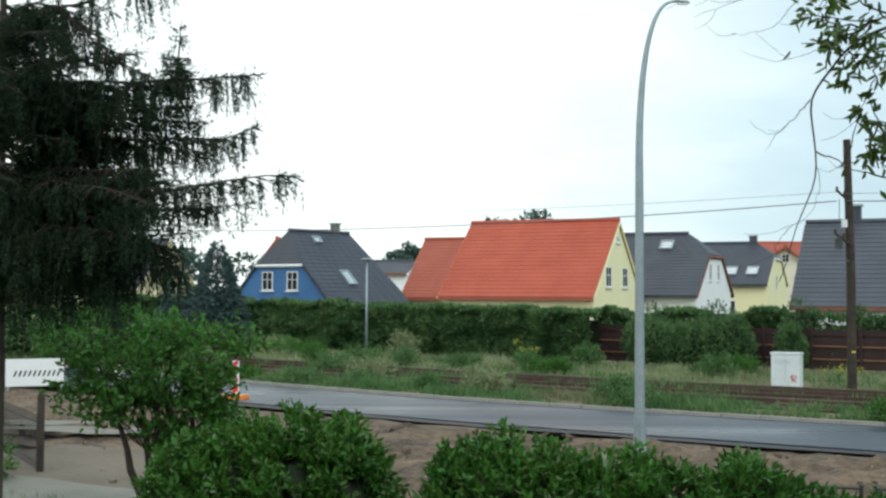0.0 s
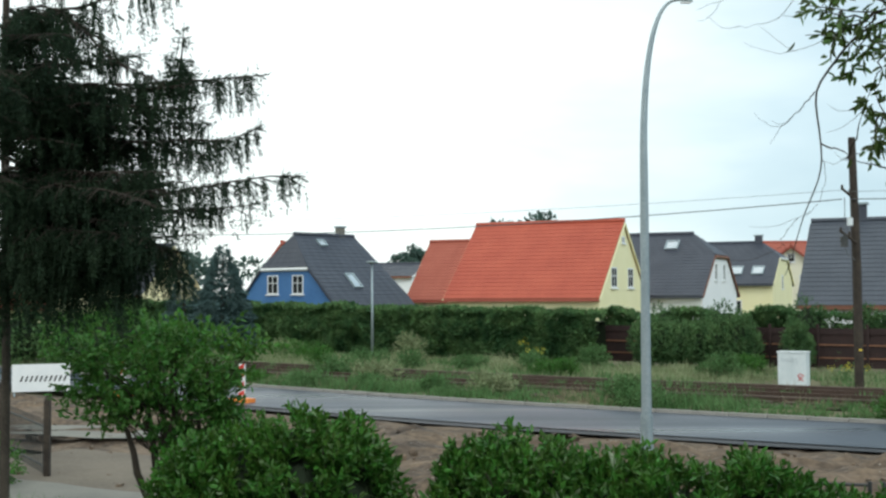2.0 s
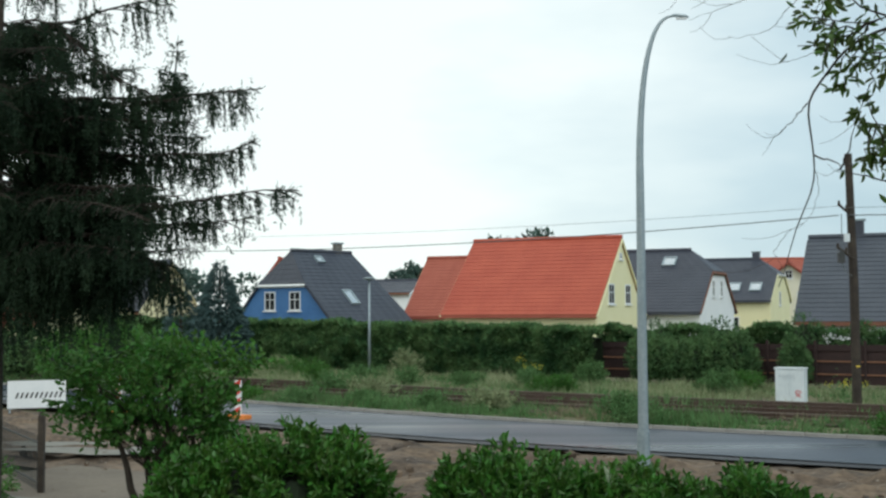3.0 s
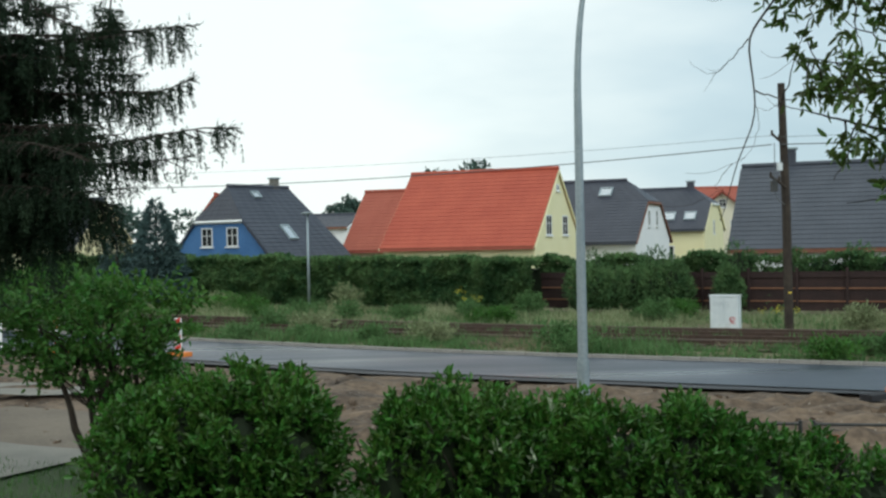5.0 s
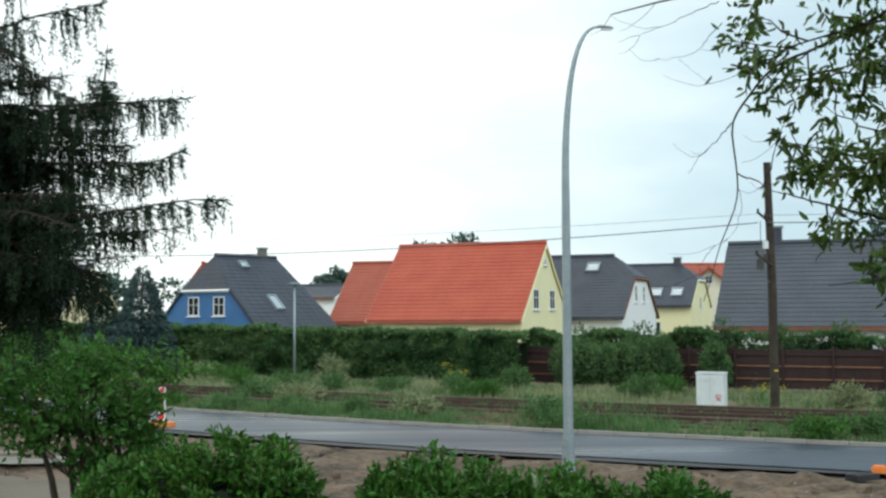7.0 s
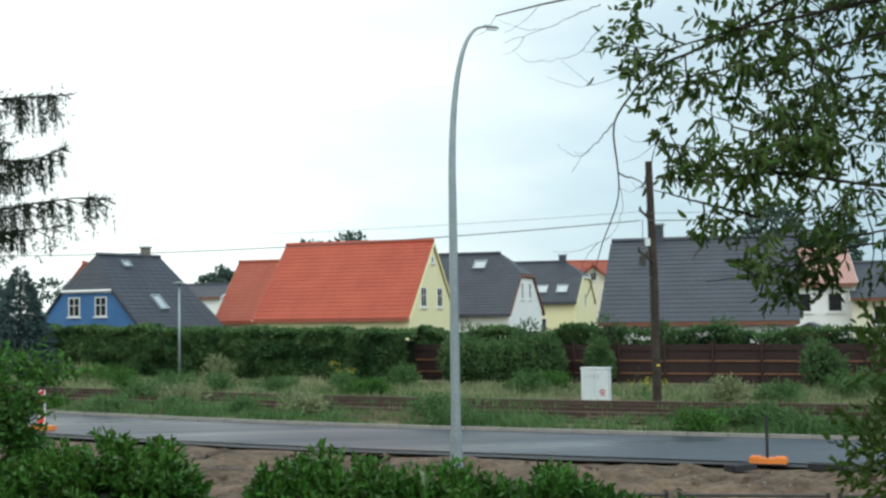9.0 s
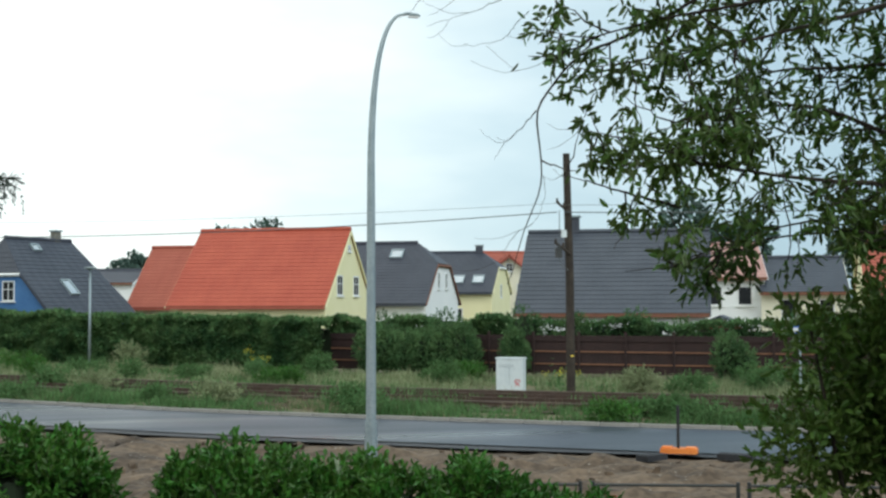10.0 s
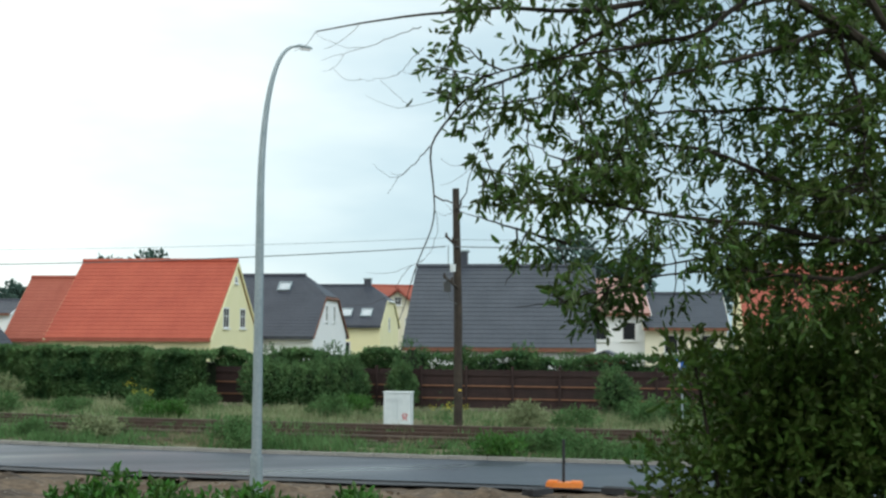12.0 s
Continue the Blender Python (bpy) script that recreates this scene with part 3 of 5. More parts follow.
house("pale yellow house with a bright red tiled gable roof", (8.43, 68.05), 25, 9.36, 9.2, 3.12, 7.3, W_YEL, R_RED, soffit=R_DULL, gable_windows=((2.7, 4.05, 1.1, 1.2), (6.0, 4.05, 1.1, 1.2), (4.6, 6.3, 0.6, 0.4)))
house("yellow house with a dull red tiled gable roof", (4.0, 80.0), 22, 7.2, 8.0, 3.0, 6.7, W_YEL, R_DULL, soffit=R_DULL, chimney=(1.0, 1.1, 0.6))
house("blue boarded house with a dark half-hipped roof", (-6.87, 73.6), 50, 6.95, 8.8, 2.55, 6.85, W_BLUE, R_DARK, hip=(4.75, 3.0), run=(0.85, 0.95), mirror=True, soffit=R_DARK, stack=SLAB, chimney=(4.95, 1.2, 0.5), gable_windows=((3.25, 3.78, 1.0, 1.2), (5.55, 3.78, 1.0, 1.2)), barge=R_DARK, lights=((0.42, 0.36, 0.7, 1.2), (0.35, 0.88, 0.6, 0.5)))
house("white house with a dark half-hipped roof", (15.85, 76.1), 25, 9.0, 10.2, 3.15, 6.95, W_WHITE, R_DARK, hip=(5.5, 0), trim=WOODTRIM, soffit=R_DARK, gable_windows=((3.8, 4.5, 0.7, 1.1), (6.2, 4.5, 0.7, 1.1)), lights=((0.80, 0.8, 0.8, 0.9),), eave_windows=((1.6, 1.5, 1.0, 1.2), (4.6, 1.5, 1.0, 1.2)))
house("cream house with a dark blue-grey tiled roof", (26.6, 100), 25, 10, 9.5, 4.0, 7.3, W_YEL, R_DARK, hip=(6.0, 0), soffit=R_DARK, chimney=(2.0, 1.2, 0.6), lights=((0.72, 0.3, 0.9, 1.1), (0.90, 0.3, 0.9, 1.1)), gable_windows=((4.5, 4.0, 0.8, 1.2),), eave_windows=((3.0, 1.9, 0.9, 1.2),))
house("long house with a slate-grey tiled roof", (24.6, 53.2), 25, 9.0, 9.0, 2.75, 6.55, W_WHITE, R_GREY, chimney=(6.75, 1.4, 0.55), trim=R_GREY, eave_windows=((2.5, 1.4, 1.0, 1.2), (5.0, 1.4, 1.0, 1.2)))

# ---------------------------------------------------------------- street furniture
lamp = thing("street_lamp", "tall galvanised street lamp with a curved swan-neck arm", "street lamp", (3.76, 23.3, -0.05))
lz = np.linspace(0, 1, 60)
lc = np.clip((lz - 0.62) / 0.38, 0, 1)
lp = np.stack([0.66 * lc ** 2.1, 0 * lz, 8.84 * np.minimum(lz / 0.62, 1) * 0.655 + 3.05 * np.sin(lc * np.pi / 2)], -1)
part("pole", Mesh().tube(lp, np.interp(lz, [0, 0.6, 0.85, 1], [0.102, 0.078, 0.046, 0.022]), 12), GALV, lamp, smooth=True)
part("base_collar", Mesh().tube([(0, 0, -0.1), (0, 0, 0.9)], [0.13, 0.12], 12), GALV, lamp)
part("lamp_head", Mesh().tube([(0.60, 0, 8.83), (0.72, 0, 8.86), (0.92, 0, 8.84), (0.98, 0, 8.82)], [0.022, 0.034, 0.034, 0.015], 8), GALV, lamp, "flat grey lamp head")
part("diffuser", Mesh().box((0.84, 0, 8.795), (0.2, 0.07, 0.025)), WHITE, lamp)

flamp = thing("street_lamp", "short pale grey street lamp with a flat head", "street lamp", (-3.85, 61.5, 0))
part("pole", Mesh().tube([(0, 0, 0), (0, 0, 4.75)], [0.08, 0.05], 10), GALV, flamp, smooth=True)
part("lamp_head", Mesh().tube([(0, 0, 4.70), (0, 0, 4.74), (0.0, 0, 4.80), (0, 0, 4.84)], [0.05, 0.30, 0.32, 0.15], 14), GALV, flamp)

tp = thing("telegraph_pole", "dark tarred timber pole carrying overhead cables", "pole", (13.47, 40.15, 0))
part("pole", Mesh().tube([(0, 0, 0), (-0.02, 0, 4), (-0.12, 0, 8.25)], [0.16, 0.15, 0.125], 10), DARKPOLE, tp)
for z, l in ((6.25, 0.55), (4.85, 0.62)):
    arm = part("bracket", Mesh().tube([(-0.05, -0.14, z - 0.1), (-l, -0.2, z + 0.32)], 0.045, 6), DARKPOLE, tp)
    for q in (0.5, 0.95):
        part("insulator", Mesh().tube([(-l * q, -0.2, z + 0.3 * q - 0.02), (-l * q, -0.2, z + 0.3 * q + 0.14)], [0.05, 0.035], 8), DARKPOLE, arm)
part("junction_box", Mesh().box((-0.48, -0.2, 4.80), (0.2, 0.16, 0.34)).tube([(-0.48, -0.2, 4.97), (-0.48, -0.2, 5.1)], [0.06, 0.03], 6), IRON, tp, "small dark junction box under the bracket")
part("fuse_box", Mesh().box((-0.26, -0.12, 5.46), (0.16, 0.14, 0.26)), CABINET, tp, "pale grey fuse box on the pole")
for drop in (((-0.45, -0.2, 6.25), (-0.46, -0.22, 5.7), (-0.48, -0.2, 5.1)), ((-0.48, -0.2, 4.66), (-0.36, -0.22, 4.35), (-0.12, -0.15, 4.2)), ((-0.60, -0.2, 5.15), (-0.62, -0.22, 4.85), (-0.48, -0.2, 4.7)), ((-0.26, -0.12, 5.3), (-0.3, -0.2, 5.1), (-0.48, -0.2, 5.0))):
    part("drop_wire", Mesh().tube(drop, 0.014, 5), WIRE, tp)
part("marker_plate", Mesh().box((0, -0.165, 1.25), (0.11, 0.02, 0.05)), YELLOW, tp, "small pale marker plate")


def cable(p, q, sag, r=0.012, name="overhead_cable", at=None):
    p, q = np.array(p, float), np.array(q, float)
    t = np.linspace(0, 1, 40)[:, None]
    pts = p + (q - p) * t
    pts[:, 2] -= sag * 4 * (t * (1 - t))[:, 0]
    return solo(name, Mesh().tube(pts, r, 5), WIRE, "thin dark overhead cable strung from the timber pole", "cable")


cable((12.95, 40, 6.2), (-25.6, 65.0, 6.75), 0.68, 0.018)
cable((13.2, 40, 6.2), (36, 26.5, 6.7), 0.35, 0.018)
cable((12.95, 40, 6.5), (-25.6, 65.0, 7.3), 0.5, 0.007)
cable((13.2, 40, 6.45), (36, 27.5, 7.0), 0.3, 0.008)

cab = thing("utility_cabinet", "pale grey utility cabinet with faded red scribble", "cabinet", (11.48, 40.7, -0.06), -31)
part("body", Mesh().box((0, 0, 0.62), (0.95, 0.42, 1.16)), CABINET, cab)
part("plinth", Mesh().box((0, 0, 0.03), (0.92, 0.40, 0.10)), SLAB, cab)
part("roof", Mesh().box((0, 0, 1.225), (1.0, 0.48, 0.05)), CABINET, cab)
for x in (-0.235, 0.235):
    d_ = part("door", Mesh().box((x, -0.217, 0.62), (0.45, 0.02, 1.08)), CABINET, cab)
    part("handle", Mesh().box((x * 0.25, -0.235, 0.68), (0.02, 0.02, 0.1)), CABINET, d_)
rr = np.random.default_rng(4)
loop = [(0.28 + 0.13 * math.cos(k * 1.9) * (1 - k * 0.03), -0.231, 0.40 + 0.12 * math.sin(k * 1.3 + 0.4)) for k in range(16)]
part("red_scribble", Mesh().tube(loop, 0.011, 4), GRAFFITI, cab, "faded red spray scribble")
loop = [(-0.36 + 0.045 * k, -0.231, 0.95 + (0.10 if k % 2 else -0.08) + rr.uniform(-0.03, 0.03)) for k in range(13)]
part("grey_scribble", Mesh().tube(loop, 0.006, 4), SCRATCH, cab, "grey pen scribble")

# ---------------------------------------------------------------- plants


def shell(rng, lumps, count, depth=0.3, low=0.0):
    """Points and outward directions on a union of ellipsoids (x, y, z, rx, ry, rz)."""
    L_ = np.array(lumps, float)
    area = (L_[:, 3] * L_[:, 5])
    pts, outs = [], []
    need = count
    while need > 0:
        k = rng.choice(len(L_), size=need * 2, p=area / area.sum())
        d = rng.normal(size=(need * 2, 3))
        d /= np.linalg.norm(d, axis=1)[:, None]
        r = 1 - depth * rng.random((need * 2, 1)) ** 1.5
        p = L_[k, :3] + d * L_[k, 3:] * r
        ins = np.zeros(len(p), bool)
        for q in L_:
            ins |= (((p - q[:3]) / q[3:]) ** 2).sum(1) < (1 - depth) ** 2 * 0.9
        ok = ~ins & (p[:, 2] > low)
        pts.append(p[ok][:need])
        outs.append(d[ok][:need])
        need -= len(pts[-1])
    return np.concatenate(pts), np.concatenate(outs)


def shoots(m, rng, pts, outs, per, length, leaf, width, up=0.5, spread=0.9, oval=False):
    """Leaf clusters along short shoots."""
    k = len(pts)
    d = outs * 0.7 + np.array([0, 0, up]) + rng.normal(size=(k, 3)) * 0.35
    d /= np.linalg.norm(d, axis=1)[:, None]
    t = np.tile(np.linspace(0, 1, per), k)
    p = np.repeat(pts, per, 0) + np.repeat(d, per, 0) * (t * length)[:, None]
    w = np.repeat(d, per, 0) * (0.35 + 0.5 * t[:, None]) + rng.normal(size=(k * per, 3)) * spread * 0.6
    (m.ovals if oval else m.leaves)(p, w, leaf * rng.uniform(0.65, 1.15, k * per), width * rng.uniform(0.7, 1.1, k * per), rng)


def blob(m, lumps, shrink, rng, seg=10):
    for x, y, z, a, b, c in lumps:
        th = np.linspace(0, np.pi, seg)
        ph = np.linspace(0, 2 * np.pi, seg + 4, endpoint=False)
        T, F = np.meshgrid(th, ph, indexing="ij")
        r = shrink * (1 + 0.12 * rng.normal(size=T.shape))
        q = np.stack([x + a * r * np.sin(T) * np.cos(F), y + b * r * np.sin(T) * np.sin(F), np.maximum(0, z + c * r * np.cos(T))], -1)
        n_ = len(ph)
        i, j = np.meshgrid(np.arange(seg - 1), np.arange(n_), indexing="ij")
        m.add(q.reshape(-1, 3), np.stack([i * n_ + j, (i + 1) * n_ + j, (i + 1) * n_ + (j + 1) % n_, i * n_ + (j + 1) % n_], -1).reshape(-1, 4))


def bush(label, lumps, shoots_n, seed, leaf=0.098, width=0.046, material=None, per=8, length=0.16, up=0.6, tips=0.0):
    rng = np.random.default_rng(seed)
    c = np.mean(np.array(lumps)[:, :2], 0)
    b = thing("laurel_bush", label, "bush", (c[0], c[1], 0), group="laurel bushes of the garden")
    ll = [(x - c[0], y - c[1], z, r1, r2, r3) for x, y, z, r1, r2, r3 in lumps]
    # solid body whose dark colour stands in for the bush's inner shade
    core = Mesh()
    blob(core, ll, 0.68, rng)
    part("shade_core", core, SHADECORE, b, "solid dark core in place of the shade between the twigs")
    for x, y, z, r1, r2, r3 in ll:
        for i in range(4):
            e = rng.normal(size=3) * 0.3
            st = Mesh().tube([(x * 0.85 + e[0] * 0.2, y * 0.85 + e[1] * 0.2, 0), (x + e[0] * 0.5, y + e[1] * 0.5, z), (x + e[0], y + e[1], z + r3 * 0.85)], [0.02, 0.014, 0.006], 5)
            part("stem", st, TWIG, b)
    lf = Mesh()
    p, o = shell(rng, ll, shoots_n, 0.34, 0.1)
    dens = np.array([noise.noise((v[0] * 3.2 + seed, v[1] * 3.2, v[2] * 3.2)) for v in p])
    p, o = p[dens > -0.16] + o[dens > -0.16] * 0.10 * dens[dens > -0.16][:, None], o[dens > -0.16]
    # fewer leaves low down, so the core painted as shade shows through
    low = rng.random(len(p)) < np.clip((p[:, 2] - 0.25) / 0.85, 0.14, 1)
    p, o = p[low], o[low]
    shoots(lf, rng, p, o, per, length, leaf, width, up, oval=True)
    part("foliage", lf, material or LAUREL, b, kind="stuff")
    if tips:
        pale = Mesh()
        k = (p[:, 2] > 1.0) & (o[:, 1] < -0.1) & (rng.random(len(p)) < tips) & (np.abs(p[:, 0] + 0.9) < 0.9)
        shoots(pale, rng, p[k] + o[k] * 0.05, o[k], 5, 0.14, 0.12, 0.045, 0.8)
        part("pale_tips", pale, PALEBLOOM, b, "pale young leaf tips", kind="stuff")
    return b


A_TOP = ((-2.55, 1.60), (-2.05, 1.80), (-1.50, 1.90), (-1.10, 1.78), (-0.95, 1.55))
B_TOP = ((0.06, 1.36), (0.24, 1.58), (0.53, 1.76), (0.98, 1.62), (1.48, 1.54), (1.93, 1.47), (2.32, 1.41), (2.68, 1.22), (2.99, 1.46), (3.36, 1.28), (3.75, 1.12), (4.15, 1.08), (4.5, 0.98), (4.85, 0.85))
bush("glossy green laurel bush beside the garden path", [(x, 12.6 + 0.1 * math.sin(i * 2), zt * 0.5, 0.48, 0.62, zt * 0.5) for i, (x, zt) in enumerate(A_TOP)], 4000, 11)
bush("wide glossy laurel bush with pale young tips", [(x, 12.1 + 0.12 * math.sin(i * 1.7), zt * 0.5, 0.34, 0.62, zt * 0.5) for i, (x, zt) in enumerate(B_TOP)], 7600, 12, tips=0.05)

# hedge along the railway gardens


def hedge(label, a0, a1, s0, thick, top, count, seed, wave=0.26):
    rng = np.random.default_rng(seed)
    h = thing("hedge", label, "hedge")

    def hz(a):
        return top - 0.0135 * (np.atleast_1d(a) - a0) * (a1 - a0 > 40) + wave * np.array([noise.noise((v * 0.5, seed, 0)) + 0.5 * noise.noise((v * 1.7, seed, 3)) for v in np.atleast_1d(a)])
    a = np.linspace(a0, a1, int((a1 - a0) * 2))
    z = hz(a)
    # dark filler wall: the depth shade behind the leaves, put into its colour
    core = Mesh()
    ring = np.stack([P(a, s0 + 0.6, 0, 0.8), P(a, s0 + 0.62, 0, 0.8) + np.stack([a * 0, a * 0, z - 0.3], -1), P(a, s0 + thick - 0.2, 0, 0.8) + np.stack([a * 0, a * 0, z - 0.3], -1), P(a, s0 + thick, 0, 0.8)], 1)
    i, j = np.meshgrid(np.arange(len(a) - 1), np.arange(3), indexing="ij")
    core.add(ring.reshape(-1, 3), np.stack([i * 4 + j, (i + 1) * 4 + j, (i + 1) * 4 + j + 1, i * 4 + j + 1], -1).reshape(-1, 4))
    part("shade_core", core, SHADECORE, h)
    n = count
    aa = rng.uniform(a0, a1, n)
    zz = hz(aa)
    front = rng.random(n) < 0.72
    zf = np.where(front, zz * rng.random(n) ** 0.8, zz + rng.normal(size=n) * 0.05)
    lump = np.array([noise.noise((x * 0.9, y * 1.1, seed)) for x, y in zip(aa, zf)])
    ss = np.where(front, s0 + 0.05 - 0.5 * lump + rng.random(n) * 0.18 + 0.25 * (zf / top) ** 4, s0 + rng.random(n) * thick)
    p = P(aa, ss, 0, 0.8)
    p[:, 2] = zf
    o = np.where(front[:, None], np.array([[-N[0], -N[1], 0.35]]), np.array([[0, -0.2, 1.0]])) + rng.normal(size=(n, 3)) * 0.6
    lf = Mesh()
    lf.leaves(p, o, rng.uniform(0.12, 0.26, n), rng.uniform(0.08, 0.15, n), rng)
    part("foliage", lf, HEDGELEAF, h, kind="stuff")


hedge("tall clipped dark green hedge behind the railway", -64, -22.6, 49.2, 1.5, 2.74, 104000, 5)
hedge("uneven green hedge rising behind the brown fence", -23.4, -12.9, 51.5, 1.2, 2.12, 24000, 6, 0.5)
# row of shrubs and more hedge
hedge("far end of the green hedge beside the bend", -112, -64.2, 49.2, 1.3, 2.6, 30000, 7)
hedge("green hedge behind the brown garden fence", -12.6, 14, 51.6, 0.9, 2.12, 17000, 8, 0.45)


def shrub(label, lumps, n, seed, material, leaf=0.07, width=0.035, name="shrub", category="shrub", per=7, length=0.2, core=0.6, up=0.35, group="", stems=True, depth=0.5, oval=False):
    rng = np.random.default_rng(seed)
    c = np.mean(np.array(lumps)[:, :2], 0)
    b = thing(name, label, category, (c[0], c[1], 0), group=group)
    ll = [(x - c[0], y - c[1], z, r1, r2, r3) for x, y, z, r1, r2, r3 in lumps]
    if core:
        # dark filler lumps paint the shade within the shrub
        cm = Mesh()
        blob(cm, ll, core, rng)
        part("shade_core", cm, SHADECORE, b)
    if stems:
        for i, (x, y, z, r1, r2, r3) in enumerate(ll):
            part("stem", Mesh().tube([(x * 0.2, y * 0.2, 0), (x * 0.6 + 0.05, y * 0.6, z * 0.5), (x, y, z + r3 * 0.5)], [0.03, 0.02, 0.008], 5), TWIG, b)
    lf = Mesh()
    p, o = shell(rng, ll, n, depth, 0.03)
    shoots(lf, rng, p, o, per, length, leaf, width, up, oval=oval)
    part("foliage", lf, material, b, kind="stuff")
    return b


for i, (x, y, h, r) in enumerate(((15.0, 51.2, 2.9, 0.8), (17.2, 50.3, 2.5, 0.7), (19.6, 49.6, 2.75, 0.75), (21.4, 48.8, 2.35, 0.6), (12.0, 53.0, 2.7, 0.9), (9.6, 54.6, 2.6, 0.8), (25.6, 46.6, 2.6, 0.9))):
    shrub("leafy green garden shrub rising over the fence", [(x, y, h * 0.55, r, r * 0.9, h * 0.46), (x + r * 0.7, y, h * 0.45, r * 0.7, r * 0.7, h * 0.4)], 420, 60 + i, HEDGELEAF, 0.13, 0.07, group="garden shrubs behind the fence", per=6)

for i, (a, h, r) in enumerate(((-20.3, 2.0, 0.75), (-19.4, 1.95, 0.7), (-18.5, 1.8, 0.75), (-17.6, 2.0, 0.8), (-16.7, 2.05, 0.75), (-15.9, 2.2, 0.65), (-13.6, 1.95, 0.5))):
    q = P(a, 50.2, 0, 0.8)
    shrub("bushy dark green shrub grown against the brown fence", [(q[0], q[1], h * 0.5, r, r * 0.6, h * 0.5), (q[0] + r * 0.5, q[1] - 0.1, h * 0.35, r * 0.7, r * 0.6, h * 0.36)], 900, 160 + i, HEDGELEAF, 0.11, 0.06, group="shrubs against the fence", per=7)

# ---------------------------------------------------------------- brown board fence
fence_a0, bay = -22.9, 2.0
for i in range(15):
    f = thing("fence_panel", "dark red-brown board fence panel with weathered rails", "fence", group="fence panels along the railway gardens")
    a = fence_a0 + i * bay
    p, q = P(a, 50.9, 0, 0.8), P(a + bay, 50.9, 0, 0.8)
    f.matrix_world = pose(p[0], p[1], 0.0, 0, 0, math.degrees(math.atan2(q[1] - p[1], q[0] - p[0])))
    for k in range(13):
        part("board", Mesh().box((0.08 + k * 0.152, 0.03, 0.86 + 0.015 * math.sin(k * 3.1 + i)), (0.151, 0.022, 1.62)), FENCEWOOD, f)
    for z in (0.45, 0.98, 1.45):
        part("rail", Mesh().box((1.0, -0.005, z), (2.0, 0.045, 0.06)), FENCERAIL if z < 1.4 else FENCEWOOD, f, "weathered lighter rail")
    part("post", Mesh().box((0, -0.02, 0.9), (0.1, 0.1, 1.85)), FENCEWOOD, f)

# ---------------------------------------------------------------- more houses
house("house with a red tiled roof beyond the spruce", (-24.6, 75.5), 20, 9, 9, 2.6, 5.95, W_YEL, R_DULL)
house("house with a dark grey roof behind the conifer", (-22.8, 91), 20, 5.5, 8, 3.4, 6.95, W_YEL, R_GREY)
house("ochre house with an orange roof edge", (-15.6, 95), 90, 6, 5.2, 3.6, 7.15, W_OCHRE, R_RED, barge=R_RED, soffit=R_RED)
house("low white house with a dark roof far off", (-3.6, 120), 15, 5, 9, 4.9, 6.1, W_WHITE, R_DARK)
house("cream house with a red roof and pointed gable", (33.9, 112), 72, 9, 4.6, 5.5, 7.3, CREAM, R_DULL, mirror=True, trim=R_DULL, over=0.5, side=0.4, gable_windows=((2.3, 6.3, 0.7, 0.8), (1.2, 4.2, 0.8, 1.1)))
house("cream house with a broad red tiled roof", (37.0, 114.5), 0, 6.6, 8, 6.1, 7.85, CREAM, R_DULL, soffit=R_DULL)
house("cream house with a low grey roof beyond the garden", (39.6, 66), 25, 5, 8, 3.7, 5.7, CREAM, R_GREY, eave_windows=((1.2, 2.6, 0.9, 1.2), (3.4, 2.6, 0.9, 1.2)))
house("pale house with a pinkish tiled roof", (35.5, 68.5), 20, 4.2, 8, 4.6, 6.6, W_WHITE, W_PINK, eave_windows=((1.2, 3.4, 0.9, 1.2), (3.0, 3.4, 0.9, 1.2)))
house("house with a faded red roof behind the trees", (40.3, 52.6), 28, 6.6, 9, 3.7, 6.9, W_YEL, R_DULL, eave_windows=((2.0, 2.2, 0.9, 1.2),))

shed = thing("garden_shed", "small dark garden shed with a low gable roof", "shed", (23.2, 48.9, 0), -30)
part("wall", Mesh().box((0, 0.8, 0.95), (2.0, 1.6, 1.9)), FENCEWOOD, shed)
for sgn in (-1, 1):
    part("roof_slope", Mesh().add([(0, -0.3, 2.5), (0, 1.9, 2.5), (sgn * 1.35, 1.9, 1.95), (sgn * 1.35, -0.3, 1.95), (0, -0.3, 2.42), (0, 1.9, 2.42), (sgn * 1.35, 1.9, 1.87), (sgn * 1.35, -0.3, 1.87)], np.array([(0, 1, 2, 3), (7, 6, 5, 4), (0, 3, 7, 4), (1, 5, 6, 2), (2, 6, 7, 3)])), R_GREY, shed)
part("gable_board", Mesh().add([(-1.1, -0.02, 1.9), (1.1, -0.02, 1.9), (0, -0.02, 2.4), (-1.1, 0.02, 1.9), (1.1, 0.02, 1.9), (0, 0.02, 2.4)], [np.array([(0, 1, 2), (5, 4, 3)]), np.array([(0, 3, 4, 1), (1, 4, 5, 2), (2, 5, 3, 0)])]), FENCERAIL, shed)

pillar = thing("gate_pillar", "pinkish brick gate pillar with a pale cap", "pillar", (24.0, 45.7, 0), -30)
part("shaft", Mesh().box((0, 0, 0.6), (0.85, 0.6, 1.2)), W_PINK, pillar)
part("cap", Mesh().box((0, 0, 1.25), (0.95, 0.7, 0.10)), SLAB, pillar)

bs = thing("road_sign", "small blue and white road sign on a grey post", "sign", (20.3, 36.8, 0.0), -30)
part("post", Mesh().tube([(0, 0, 0), (0, 0, 2.4)], 0.035, 8), GALV, bs)
part("plate", Mesh().box((0.0, -0.05, 2.2), (0.42, 0.02, 0.32)), BLUESIGN, bs)
part("plate", Mesh().box((-0.16, -0.065, 2.16), (0.22, 0.012, 0.16)), WHITE, bs)

